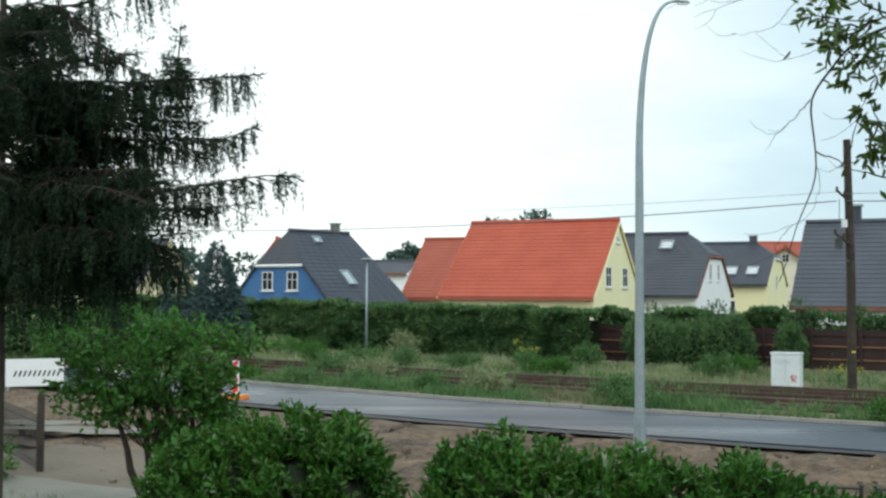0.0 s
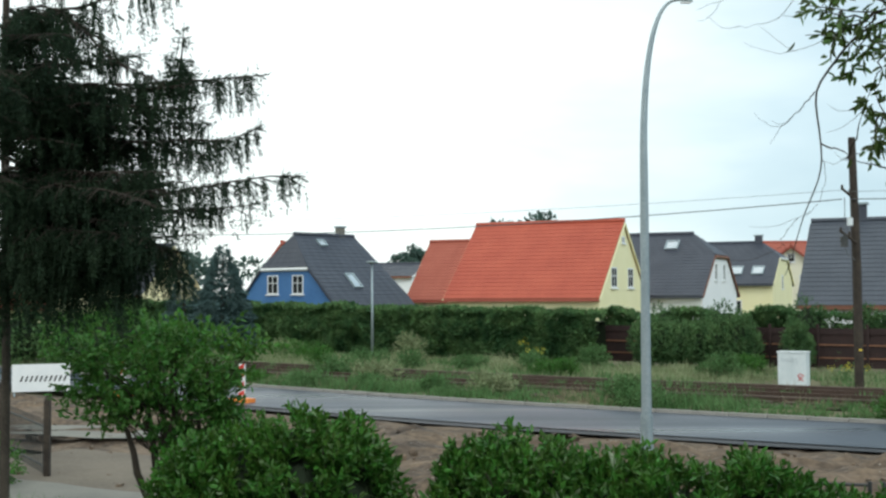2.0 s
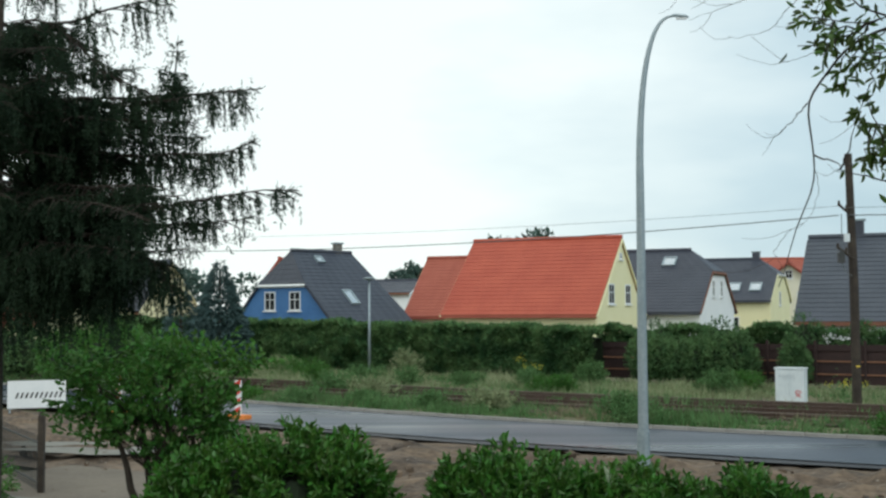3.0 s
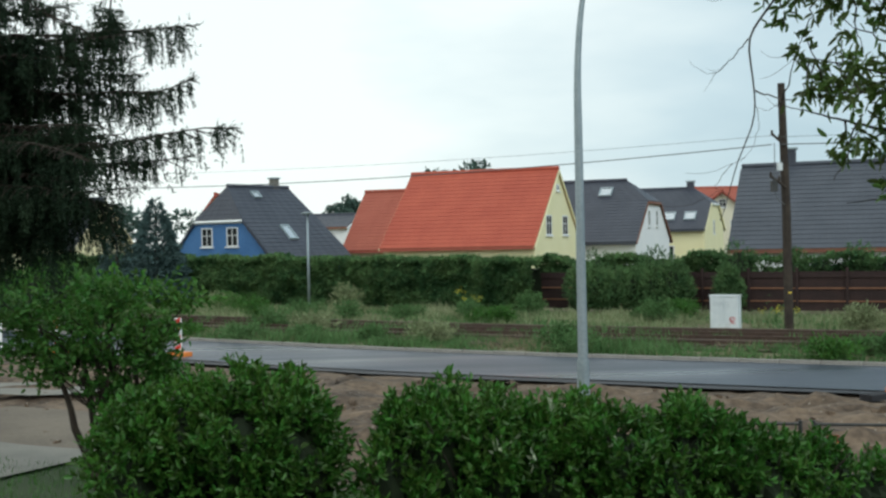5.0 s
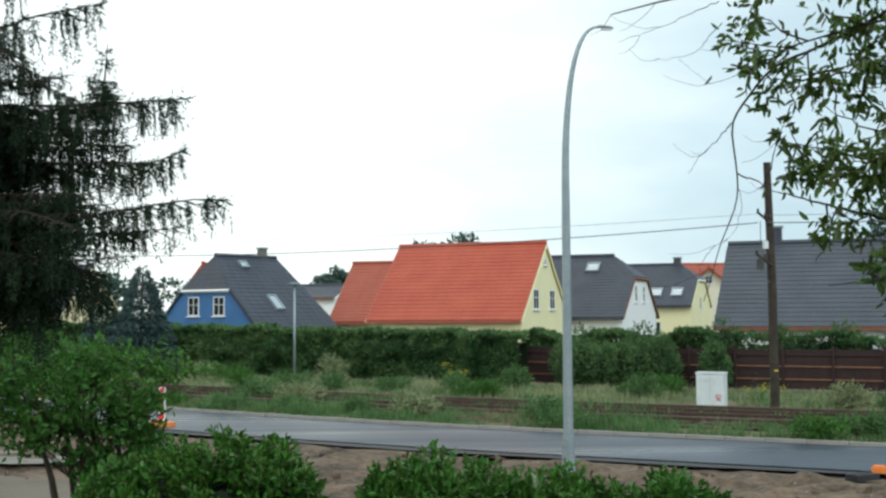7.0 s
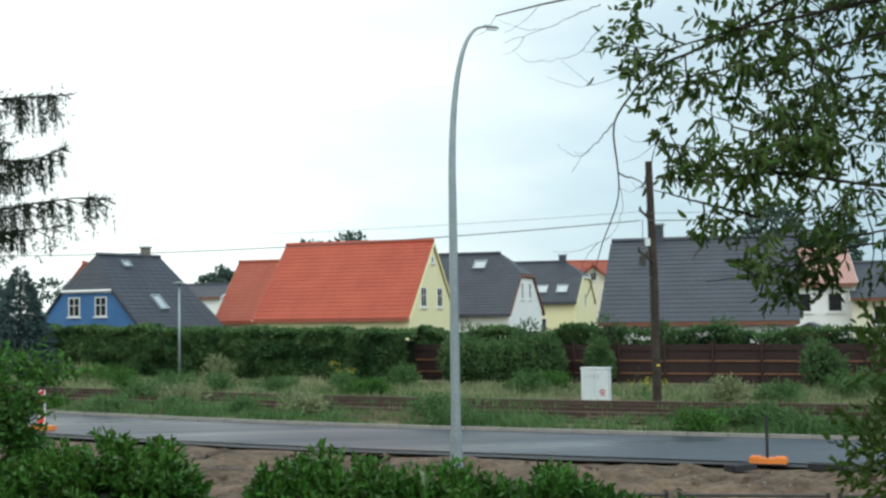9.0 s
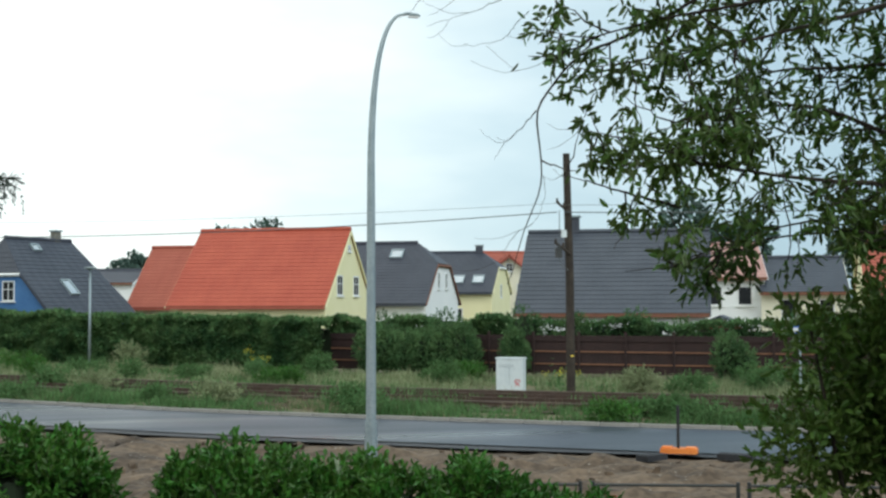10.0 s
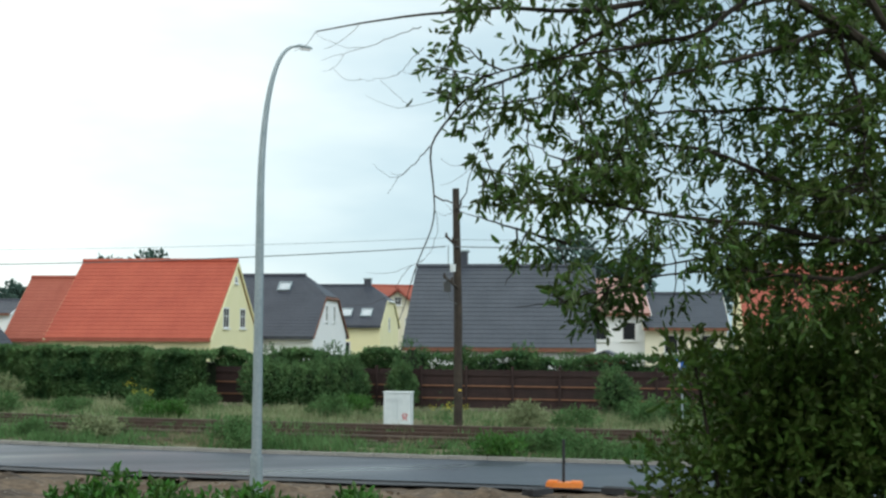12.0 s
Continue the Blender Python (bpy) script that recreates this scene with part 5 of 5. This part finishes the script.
# tree with narrow leaves whose boughs hang in from the east
rng = np.random.default_rng(52)
bt = thing("ash_tree", "broad-leaved tree with narrow leaves on arching boughs", "tree", (5.3, 5.5, 0))
T0 = np.array((5.3, 5.5, 0.0))
part("trunk", Mesh().tube([(0, 0, 0), (-0.03, 0, 1.5), (-0.05, 0, 3.0), (-0.22, -0.1, 3.9), (-0.1, 0.1, 5.6), (0.1, 0.2, 7.5)], [0.24, 0.20, 0.18, 0.15, 0.11, 0.05], 10), BARK, bt)
BOUGHS = (
    ((5.10, 5.40, 3.80), (4.49, 5.46, 4.46), (4.24, 5.47, 4.66), (3.95, 5.51, 4.85), (3.56, 5.59, 5.04), (2.96, 5.74, 4.93), (2.51, 5.75, 4.83), (2.17, 5.78, 4.84), (1.57, 5.79, 4.73), (1.17, 5.81, 4.62), 0.055, 0.02, 0.70),
    ((5.25, 5.40, 3.50), (4.71, 5.52, 3.80), (4.37, 5.66, 3.88), (3.99, 5.79, 3.96), (3.63, 5.89, 4.13), (3.25, 5.86, 4.24), (2.84, 5.85, 4.21), (2.51, 5.91, 4.14), 0.045, 0.05, 1.0),
    ((4.49, 5.46, 4.46), (3.95, 5.51, 4.85), (3.45, 5.54, 4.65), (2.93, 5.63, 4.51), (2.44, 5.67, 4.40), (2.03, 5.73, 4.34), 0.03, 0.2, 0.97),
    ((3.56, 5.59, 5.04), (3.18, 5.55, 4.75), (2.89, 5.61, 4.70), (2.39, 5.64, 4.59), (1.99, 5.71, 4.49), (1.70, 5.68, 4.52), 0.02, 0.1, 0.98),
    ((2.96, 5.74, 4.93), (2.35, 5.77, 4.59), (1.98, 5.84, 4.44), (1.76, 5.86, 4.16), (1.81, 5.89, 3.82), (1.71, 5.94, 3.53), (1.63, 5.97, 3.27), 0.014, 0.05, 0.40),
    ((4.71, 5.52, 3.80), (4.09, 5.63, 3.66), (3.61, 5.71, 3.77), (3.13, 5.76, 3.79), (2.68, 5.87, 3.87), (2.24, 5.95, 3.85), (2.08, 5.91, 3.88), 0.03, 0.1, 1.0),
    ((4.73, 5.50, 3.73), (4.04, 5.56, 3.47), (3.44, 5.72, 3.52), (2.93, 5.89, 3.46), (2.60, 5.96, 3.36), 0.025, 0.1, 1.0),
    ((1.765, 5.86, 4.13), (1.69, 5.88, 4.05), (1.61, 5.92, 3.98), (1.56, 5.94, 3.90), 0.006, 2.0, 2.0),
    ((1.81, 5.89, 3.80), (1.83, 5.90, 3.70), (1.80, 5.92, 3.60), (1.73, 5.94, 3.52), 0.002, 2.0, 2.0),
    ((1.71, 5.94, 3.53), (1.62, 5.95, 3.42), (1.66, 5.96, 3.30), 0.002, 2.0, 2.0),
    ((1.70, 5.78, 4.72), (1.45, 5.80, 4.62), (1.19, 5.82, 4.53), 0.004, 2.0, 2.0),
    ((1.72, 5.80, 4.62), (1.58, 5.82, 4.48), (1.38, 5.84, 4.46), 0.003, 2.0, 2.0),
    ((2.68, 5.87, 3.87), (2.3, 5.9, 3.99), (1.98, 5.92, 4.04), 0.012, 0.1, 1.0),
    ((2.6, 5.96, 3.66), (2.2, 5.96, 3.76), (1.95, 5.95, 3.82), 0.012, 0.1, 1.0),
    ((1.98, 5.84, 4.44), (1.65, 5.86, 4.34), (1.48, 5.88, 4.46), 0.0025, 2.0, 2.0),
    ((3.95, 5.51, 4.85), (4.04, 5.44, 4.37), (4.02, 5.41, 3.94), 0.02, 0.1, 1.0),
    ((4.49, 5.46, 4.46), (3.84, 5.25, 5.09), (3.12, 5.42, 5.25), (2.27, 5.65, 5.11), (1.90, 5.76, 4.95), 0.035, 0.3, 0.96),
    ((5.20, 5.70, 3.90), (4.60, 5.90, 4.30), (4.00, 6.10, 4.50), (3.30, 6.20, 4.45), (2.75, 6.20, 4.25), 0.035, 0.1, 1.0),
    ((5.20, 5.70, 3.60), (4.60, 6.00, 3.75), (4.00, 6.20, 3.70), (3.40, 6.30, 3.60), (2.95, 6.30, 3.45), 0.03, 0.1, 1.0),
    ((5.20, 5.60, 4.60), (4.70, 5.70, 5.00), (4.10, 5.90, 5.15), (3.50, 6.00, 5.00), (2.95, 6.00, 4.75), 0.035, 0.1, 1.0),
)
def inside(v, slack=0.0):
    """Within the crown's ragged outer edge."""
    v = np.atleast_2d(v)
    wx = (v[:, 0] + T0[0]) * 5.85 / (v[:, 1] + T0[1])
    return wx + slack > np.interp(v[:, 2], (3.2, 3.4, 3.6, 3.75, 3.95, 4.05, 4.22, 4.35, 4.7, 5.2), (2.6, 2.42, 2.18, 2.02, 2.04, 2.0, 2.03, 1.76, 1.68, 1.75))


lp_, lw_, SPINES = [], [], []
tw_m = Mesh()
for bi, bg in enumerate(BOUGHS):
    r0, ta, tb = bg[-3:]
    line = resample(bg[:-3], 40) - T0
    ln = np.linalg.norm(np.diff(line, axis=0), axis=1).sum()
    line += np.cumsum(rng.normal(size=(40, 3)) * 0.0025, 0)
    part("bough", Mesh().tube(line, r0 * (0.45 if ta > 1 else 0.8) * np.linspace(1, 0.08, 40) ** 1.3 + (0.0007 if ta > 1 else 0.0014), 7), BARK if r0 > 0.02 else TWIG, bt)
    if ta > 1:
        for i in range(1 if r0 < 0.0035 else 2):
            b0 = line[rng.integers(15, 40)]
            e = b0 + np.array((-rng.uniform(0.1, 0.3), 0, rng.uniform(-0.12, 0.06)))
            tw_m.tube(jitter_line(rng, b0, e, 7, 0.004, 0.03), np.linspace(0.0012, 0.0006, 7), 4, False)
        continue
    SPINES.append(line)
    nsub = int(ln * (1.5 if r0 == 0.014 else 5.5 if r0 in (0.055, 0.03, 0.02, 0.035) else 10))
    for i in range(nsub):
        u = rng.uniform(ta, tb) if i % 4 else rng.uniform(tb - 0.2, tb)
        k0 = min(38, int(u * 39))
        b0 = line[k0]
        tan = line[k0 + 1] - line[k0]
        tan /= np.linalg.norm(tan)
        d = tan * 0.6 + rng.normal(size=3) * np.array((0.5, 0.6, 0.6)) + np.array((-0.1, 0, -0.12))
        d /= np.linalg.norm(d)
        l2 = rng.uniform(0.14, 0.42)
        if r0 != 0.014 and not inside(b0 + d * l2, 0.06)[0]:
            continue
        sub = jitter_line(rng, b0, b0 + d * l2, 6, 0.015, 0.03)
        tw_m.tube(sub, np.linspace(0.006, 0.002, 6) * (0.35 if r0 == 0.014 else 1), 4, False)
        for j in range(5 + int(l2 * (14 if r0 > 0.019 else 18))):
            b3 = sub[rng.integers(1, 6)]
            d3 = d * 0.5 + rng.normal(size=3) * 0.6 + np.array((0, 0, -0.25))
            d3 /= np.linalg.norm(d3)
            for q in range(4):
                lp_.append(b3 + d3 * 0.035 * q)
                lw_.append(d3 * 0.5 + rng.normal(size=3) * 0.55 + np.array((0, 0, -0.45)))
    # bare hanging twigs at the outer ends
    for i in range(0 if r0 == 0.014 else 2):
        b0 = line[-1 - rng.integers(0, 4)]
        tw_m.tube(jitter_line(rng, b0, b0 + np.array((-rng.uniform(0.05, 0.2), 0, rng.uniform(-0.15, 0.1))), 6, 0.004, 0.02), np.linspace(0.0014, 0.0007, 6), 4, False)

# leafy side shoots that fill the crown between the boughs
spine = np.concatenate(SPINES)
made = 0
while made < 270:
    c = np.array((rng.uniform(1.75, 4.9), rng.uniform(5.35, 6.35), rng.uniform(3.35, 5.35))) - T0
    if noise.noise((c[0] * 3.1, c[1] * 1.5, c[2] * 3.1)) < 0.04 or rng.random() > 0.35 + 0.3 * (c[0] + 3.4):
        continue
    near = spine[np.argmin(((spine - c) ** 2).sum(1))]
    if np.linalg.norm(near - c) > 0.55 or not inside(c)[0]:
        continue
    made += 1
    end = c + (c - near) * 0.25 + rng.normal(size=3) * 0.05 + np.array((-0.05, 0, -0.06))
    sub = jitter_line(rng, near, end, 8, 0.012, 0.02)
    tw_m.tube(sub, np.linspace(0.005, 0.0018, 8), 4, False)
    tan = end - near
    tan /= np.linalg.norm(tan) + 1e-6
    for j in range(rng.integers(3, 6)):
        b3 = sub[rng.integers(3, 8)] + rng.normal(size=3) * 0.015
        d3 = tan * 0.5 + rng.normal(size=3) * 0.55 + np.array((0, 0, -0.15))
        d3 /= np.linalg.norm(d3)
        for q in range(5):
            lp_.append(b3 + d3 * 0.03 * q)
            lw_.append(d3 * 0.7 + rng.normal(size=3) * 0.5 + np.array((0, 0, -0.4)))
part("fine_branching", tw_m, TWIG, bt, kind="stuff")
lp_, lw_ = np.array(lp_), np.array(lw_)
ok = inside(lp_, rng.normal(size=len(lp_)) * 0.05)
lp_, lw_ = lp_[ok], lw_[ok]
lf = Mesh()
lf.ovals(lp_, lw_, rng.uniform(0.045, 0.085, len(lp_)), rng.uniform(0.017, 0.030, len(lp_)), rng)
INNER = [(4.15, 5.7, 4.75, 0.45, 0.4, 0.4), (4.3, 5.8, 4.1, 0.5, 0.4, 0.45), (4.05, 5.9, 3.55, 0.45, 0.4, 0.3), (4.65, 5.8, 4.6, 0.5, 0.5, 0.6), (4.6, 5.9, 3.6, 0.5, 0.5, 0.5), (4.6, 5.8, 5.3, 0.5, 0.5, 0.4), (4.0, 6.2, 4.55, 0.35, 0.3, 0.3), (3.95, 6.2, 4.05, 0.4, 0.3, 0.3), (4.0, 6.3, 3.65, 0.35, 0.3, 0.3)]
p, o = shell(rng, [(x - T0[0], y - T0[1], z, r1, r2, r3) for x, y, z, r1, r2, r3 in INNER], 560, 0.95)
shoots(lf, rng, p, o, 8, 0.16, 0.080, 0.028, -0.2, oval=True)
part("crown", lf, LEAF, bt, kind="stuff")

# dark shrub under the tree
shrub("dense dark green elder shrub under the tree", [(4.05, 6.5, 2.5, 0.42, 0.4, 0.6), (4.35, 6.4, 2.9, 0.5, 0.5, 0.5), (4.55, 6.3, 2.2, 0.55, 0.5, 0.7), (5.0, 6.1, 2.4, 0.6, 0.6, 1.0), (4.5, 6.5, 2.6, 0.6, 0.4, 0.7), (3.62, 6.5, 2.25, 0.26, 0.3, 0.32), (3.58, 6.4, 2.95, 0.2, 0.22, 0.12)], 3000, 33, SHRUBLEAF, 0.072, 0.036, depth=0.95, core=0, oval=True)
shrub("low dark shrub inside the garden fence", [(-8.3, 20.6, 0.5, 0.7, 0.6, 0.55), (-7.7, 20.4, 0.35, 0.45, 0.5, 0.42)], 700, 34, LAUREL, 0.08, 0.04)
shrub("leafy green bush standing before the brown fence", [(21.2, 44.0, 0.95, 0.6, 0.5, 0.95), (21.7, 43.8, 0.7, 0.5, 0.5, 0.7)], 700, 37, HEDGELEAF, 0.11, 0.06, per=7)
shrub("leafy green bush behind the road bend", [(-13.6, 50, 1.4, 1.6, 1.2, 1.4), (-15.6, 51, 1.3, 1.4, 1.2, 1.3), (-11.2, 49, 1.0, 1.3, 1.0, 1.0)], 1500, 35, YOUNG, 0.16, 0.09, per=6)

shrub("tall green garden bushes at the road bend", [(-19.2, 55, 1.3, 1.5, 1.0, 1.35), (-17.0, 54.5, 1.2, 1.4, 1.0, 1.2), (-21.6, 56, 1.3, 1.6, 1.0, 1.45), (-24.2, 57, 1.4, 1.6, 1.0, 1.4)], 2000, 36, HEDGELEAF, 0.2, 0.11, per=6)
# conifer and far trees


def conifer(label, at_, h, r, n, seed, material):
    rng = np.random.default_rng(seed)
    c = thing("conifer_tree", label, "tree", (*at_, 0))
    part("trunk", Mesh().tube([(0, 0, 0), (0, 0, h * 0.9)], [0.16, 0.03], 8), BARK, c)
    z = h * (1 - np.sqrt(rng.random(n)) * 0.96)
    tier = 0.75 + 0.25 * np.abs(np.sin(z * 5))
    ph = rng.uniform(0, 2 * np.pi, n)
    rr = r * (1 - z / h) ** 0.9 * tier * np.sqrt(rng.uniform(0.3, 1, n)) + 0.05
    p = np.stack([rr * np.cos(ph), rr * np.sin(ph), z - rr * 0.15], -1)
    o = np.stack([np.cos(ph), np.sin(ph), np.full(n, -0.2)], -1) + rng.normal(size=(n, 3)) * 0.4
    m = Mesh()
    m.leaves(p, o, rng.uniform(0.2, 0.4, n), rng.uniform(0.06, 0.12, n), rng)
    part("crown", m, material, c, kind="stuff")


conifer("blue-green conifer in a garden beyond the hedge", (-12.8, 69), 6.1, 2.6, 14000, 41, BLUECON)
conifer("blue-green conifer beside the blue house", (-15.2, 70), 5.2, 1.7, 3500, 42, BLUECON)


def far_tree(label, x, y, h, r, seed, n=1500):
    rng = np.random.default_rng(seed)
    c = thing("far_tree", label, "tree", (x, y, 0), group="trees on the skyline")
    part("trunk", Mesh().tube([(0, 0, 0), (0.1, 0, h * 0.7)], [0.3, 0.12], 7), BARK, c)
    lumps = [(rng.normal() * r * 0.5, rng.normal() * r * 0.4, h * rng.uniform(0.55, 0.85), r * rng.uniform(0.4, 0.6), r * 0.5, h * rng.uniform(0.12, 0.2)) for _ in range(7)]
    p, o = shell(rng, lumps, n, 0.6, 0.5)
    m = Mesh()
    m.leaves(p, o + rng.normal(size=o.shape) * 0.5, rng.uniform(0.4, 0.8, n), rng.uniform(0.3, 0.5, n), rng)
    part("crown", m, FARTREE, c, kind="stuff")


for i, (x, y, h, r) in enumerate(((6.2, 130, 11.9, 3.0), (9.4, 130, 12.0, 3.2), (-7.6, 190, 9.6, 2.6), (-5.2, 190, 10.6, 2.6), (36.5, 77, 10.3, 3.4), (-34, 150, 9, 5), (-22, 160, 9, 5), (-46, 120, 8, 5), (52, 80, 10, 5), (60, 70, 10, 5), (20, 210, 11, 5), (-60, 100, 8, 6), (-14.8, 190, 9.0, 4))):
    far_tree("distant broad-leaved tree rising over the roofs", x, y, h, r, 80 + i)

# ---------------------------------------------------------------- weeds
rng = np.random.default_rng(90)


def weeds(name, label, n, a0, a1, s0, s1, h0, h1, width, material, seed, patch=0.0, k=0.8, z=0.03):
    rng = np.random.default_rng(seed)
    a = rng.uniform(a0, a1, n)
    s = rng.uniform(s0, s1, n)
    d = np.array([noise.noise((x * 0.30, y * 0.45, seed)) + 0.6 * noise.noise((x * 1.1, y * 1.3, seed + 5)) for x, y in zip(a, s)])
    keep = (d > patch + (0.10 if name.startswith('track') else 0.0) * (a > -16)) & ~((np.abs(a + 11.1) < 1.3) & (s > 39) & (s < 41.2)) & ~((np.abs(a + 9.1) < 0.5) & (s > 40) & (s < 41.6))
    a, s, d = a[keep], s[keep], d[keep]
    p = P(a, s, z, k)
    n = len(p)
    w = rng.normal(size=(n, 3)) * 0.32 + np.array((0, 0, 1.0))
    w[:, :2] += 0.25 * np.stack([np.sin(a * 1.3), np.cos(s * 1.7)], -1)
    l = rng.uniform(h0, h1, n) * (0.45 + 1.1 * np.clip(d - patch, 0, 1))
    m = Mesh()
    m.blades(p, w, l, width, rng)
    solo(name, m, material, label, "weeds", "stuff")


weeds("meadow_grass", "tall pale grass between railway and hedge", 60000, -62, 12, 39.6, 48.6, 0.18, 0.6, 0.035, GRASS, 101, -0.08, 0.8, -0.04)
weeds("green_weeds", "low green weeds between railway and hedge", 36000, -62, 12, 39.3, 48.4, 0.15, 0.42, 0.06, GREENWEED, 102, 0.0, 0.8, -0.04)
weeds("verge_grass", "green weeds on the verge beside the kerb", 34000, -60, 12, 30.95, 34.0, 0.12, 0.42, 0.04, GREENWEED, 103, -0.3, 0.9)
weeds("verge_dry_grass", "dry grass on the verge beside the kerb", 12000, -60, 12, 31.2, 34.2, 0.12, 0.45, 0.03, DRYWEED, 104, 0.05, 0.9)
weeds("track_weeds", "weeds growing between the rails", 26000, -60, 12, 33.4, 37.2, 0.18, 0.55, 0.04, GREENWEED, 105, 0.04, 0.8, 0.08)
weeds("track_dry_weeds", "dry stalks between the rails", 9000, -60, 12, 33.4, 39.6, 0.15, 0.5, 0.03, DRYWEED, 106, 0.2, 0.8, 0.08)
weeds("lawn_grass", "short dark lawn grass", 30000, -24, 6, 4.0, 13.0, 0.05, 0.13, 0.012, LAUREL, 107, -2, 0, 0.0)
for i, (a, s, r, h, mt) in enumerate(((-31.5, 46.5, 0.7, 1.2, GRASS), (-29.8, 41, 0.9, 0.7, GREENWEED), (-21, 46, 0.5, 0.9, GREENWEED), (-14.3, 43, 0.6, 0.8, GREENWEED), (-35.5, 42.5, 1.2, 0.9, YOUNG), (-38, 44, 1.0, 0.8, GRASS), (-13.8, 32.6, 0.6, 0.6, GREENWEED), (-18.5, 33, 0.7, 0.6, GRASS), (-24.5, 34.5, 0.9, 0.7, GRASS), (-27.5, 36, 1.0, 0.7, GREENWEED), (-6.5, 39.8, 0.6, 0.8, GRASS), (-3.0, 45, 0.9, 0.8, GREENWEED))):
    q = P(a, s, 0.0, 0.8)
    shrub("clump of tall weeds beside the railway", [(q[0], q[1], h * 0.5, r, r, h * 0.55)], 260, 120 + i, mt, 0.14, 0.05, "weed_clump", "weeds", group="weed clumps", core=0, stems=False, depth=0.9)
rc = np.random.default_rng(200)
for i in range(34):
    a, s = rc.uniform(-44, 6), rc.choice([rc.uniform(40, 48.5), rc.uniform(31.2, 33.2)])
    if (abs(a + 11.1) < 2.2 and s > 36) or (-12.5 < a < -7 and s < 36):
        continue
    r, hh = rc.uniform(0.3, 0.8), rc.uniform(0.35, 0.8) * (0.7 if s < 35 else 1)
    q = P(a, s, 0.0, 0.8)
    shrub("leafy weed clump in the railway grass", [(q[0], q[1], hh * 0.5, r, r, hh * 0.55)], int(150 + 150 * r), 220 + i, GREENWEED if i % 3 else YOUNG, 0.12, 0.05, "weed_clump", "weeds", group="weed clumps", core=0, stems=False, depth=0.9)
for i, (a, s, h) in enumerate(((-22.6, 43.0, 1.25), (-10.1, 43.4, 0.7))):
    q = P(a, s, 0.0, 0.8)
    fl = thing("goldenrod", "yellow flowering weed in the railway grass", "flower", tuple(q))
    rg = np.random.default_rng(140 + i)
    for j in range(5):
        e = (rg.normal() * 0.28, rg.normal() * 0.2, h * rg.uniform(0.7, 1.0))
        part("stalk", Mesh().tube([(0, 0, 0), e], [0.02, 0.008], 4), GREENWEED, fl)
        m = Mesh()
        pp = np.array(e) + rg.normal(size=(13, 3)) * np.array((0.07, 0.07, 0.06))
        m.leaves(pp, rg.normal(size=(13, 3)), 0.07, 0.035, rg)
        part("bloom", m, FLOWER, fl, kind="stuff")
    m = Mesh()
    m.leaves(rg.normal(size=(70, 3)) * np.array((0.2, 0.2, 0.25)) + np.array((0, 0, h * 0.45)), rg.normal(size=(70, 3)), 0.14, 0.05, rg)
    part("foliage", m, GREENWEED, fl, kind="stuff")
# stones and clods in the dirt
rng = np.random.default_rng(95)
cl = Mesh()
for i in range(260):
    a, s = rng.uniform(-26, 4), rng.uniform(14, 24.6)
    q = P(a, s, 0.0, 0.6)
    r = rng.uniform(0.03, 0.11)
    d = rng.normal(size=(8, 3))
    box = np.array([(-1, -1, -1), (1, -1, -1), (1, 1, -1), (-1, 1, -1), (-1, -1, 1), (1, -1, 1), (1, 1, 1), (-1, 1, 1)]) * r * 0.6 + d * r * 0.22 + q
    cl.add(box, np.array([(0, 3, 2, 1), (4, 5, 6, 7), (0, 1, 5, 4), (1, 2, 6, 5), (2, 3, 7, 6), (3, 0, 4, 7)]))
solo("rubble", cl, DIRT, "scattered clods and stones in the dirt", "rubble", "stuff")
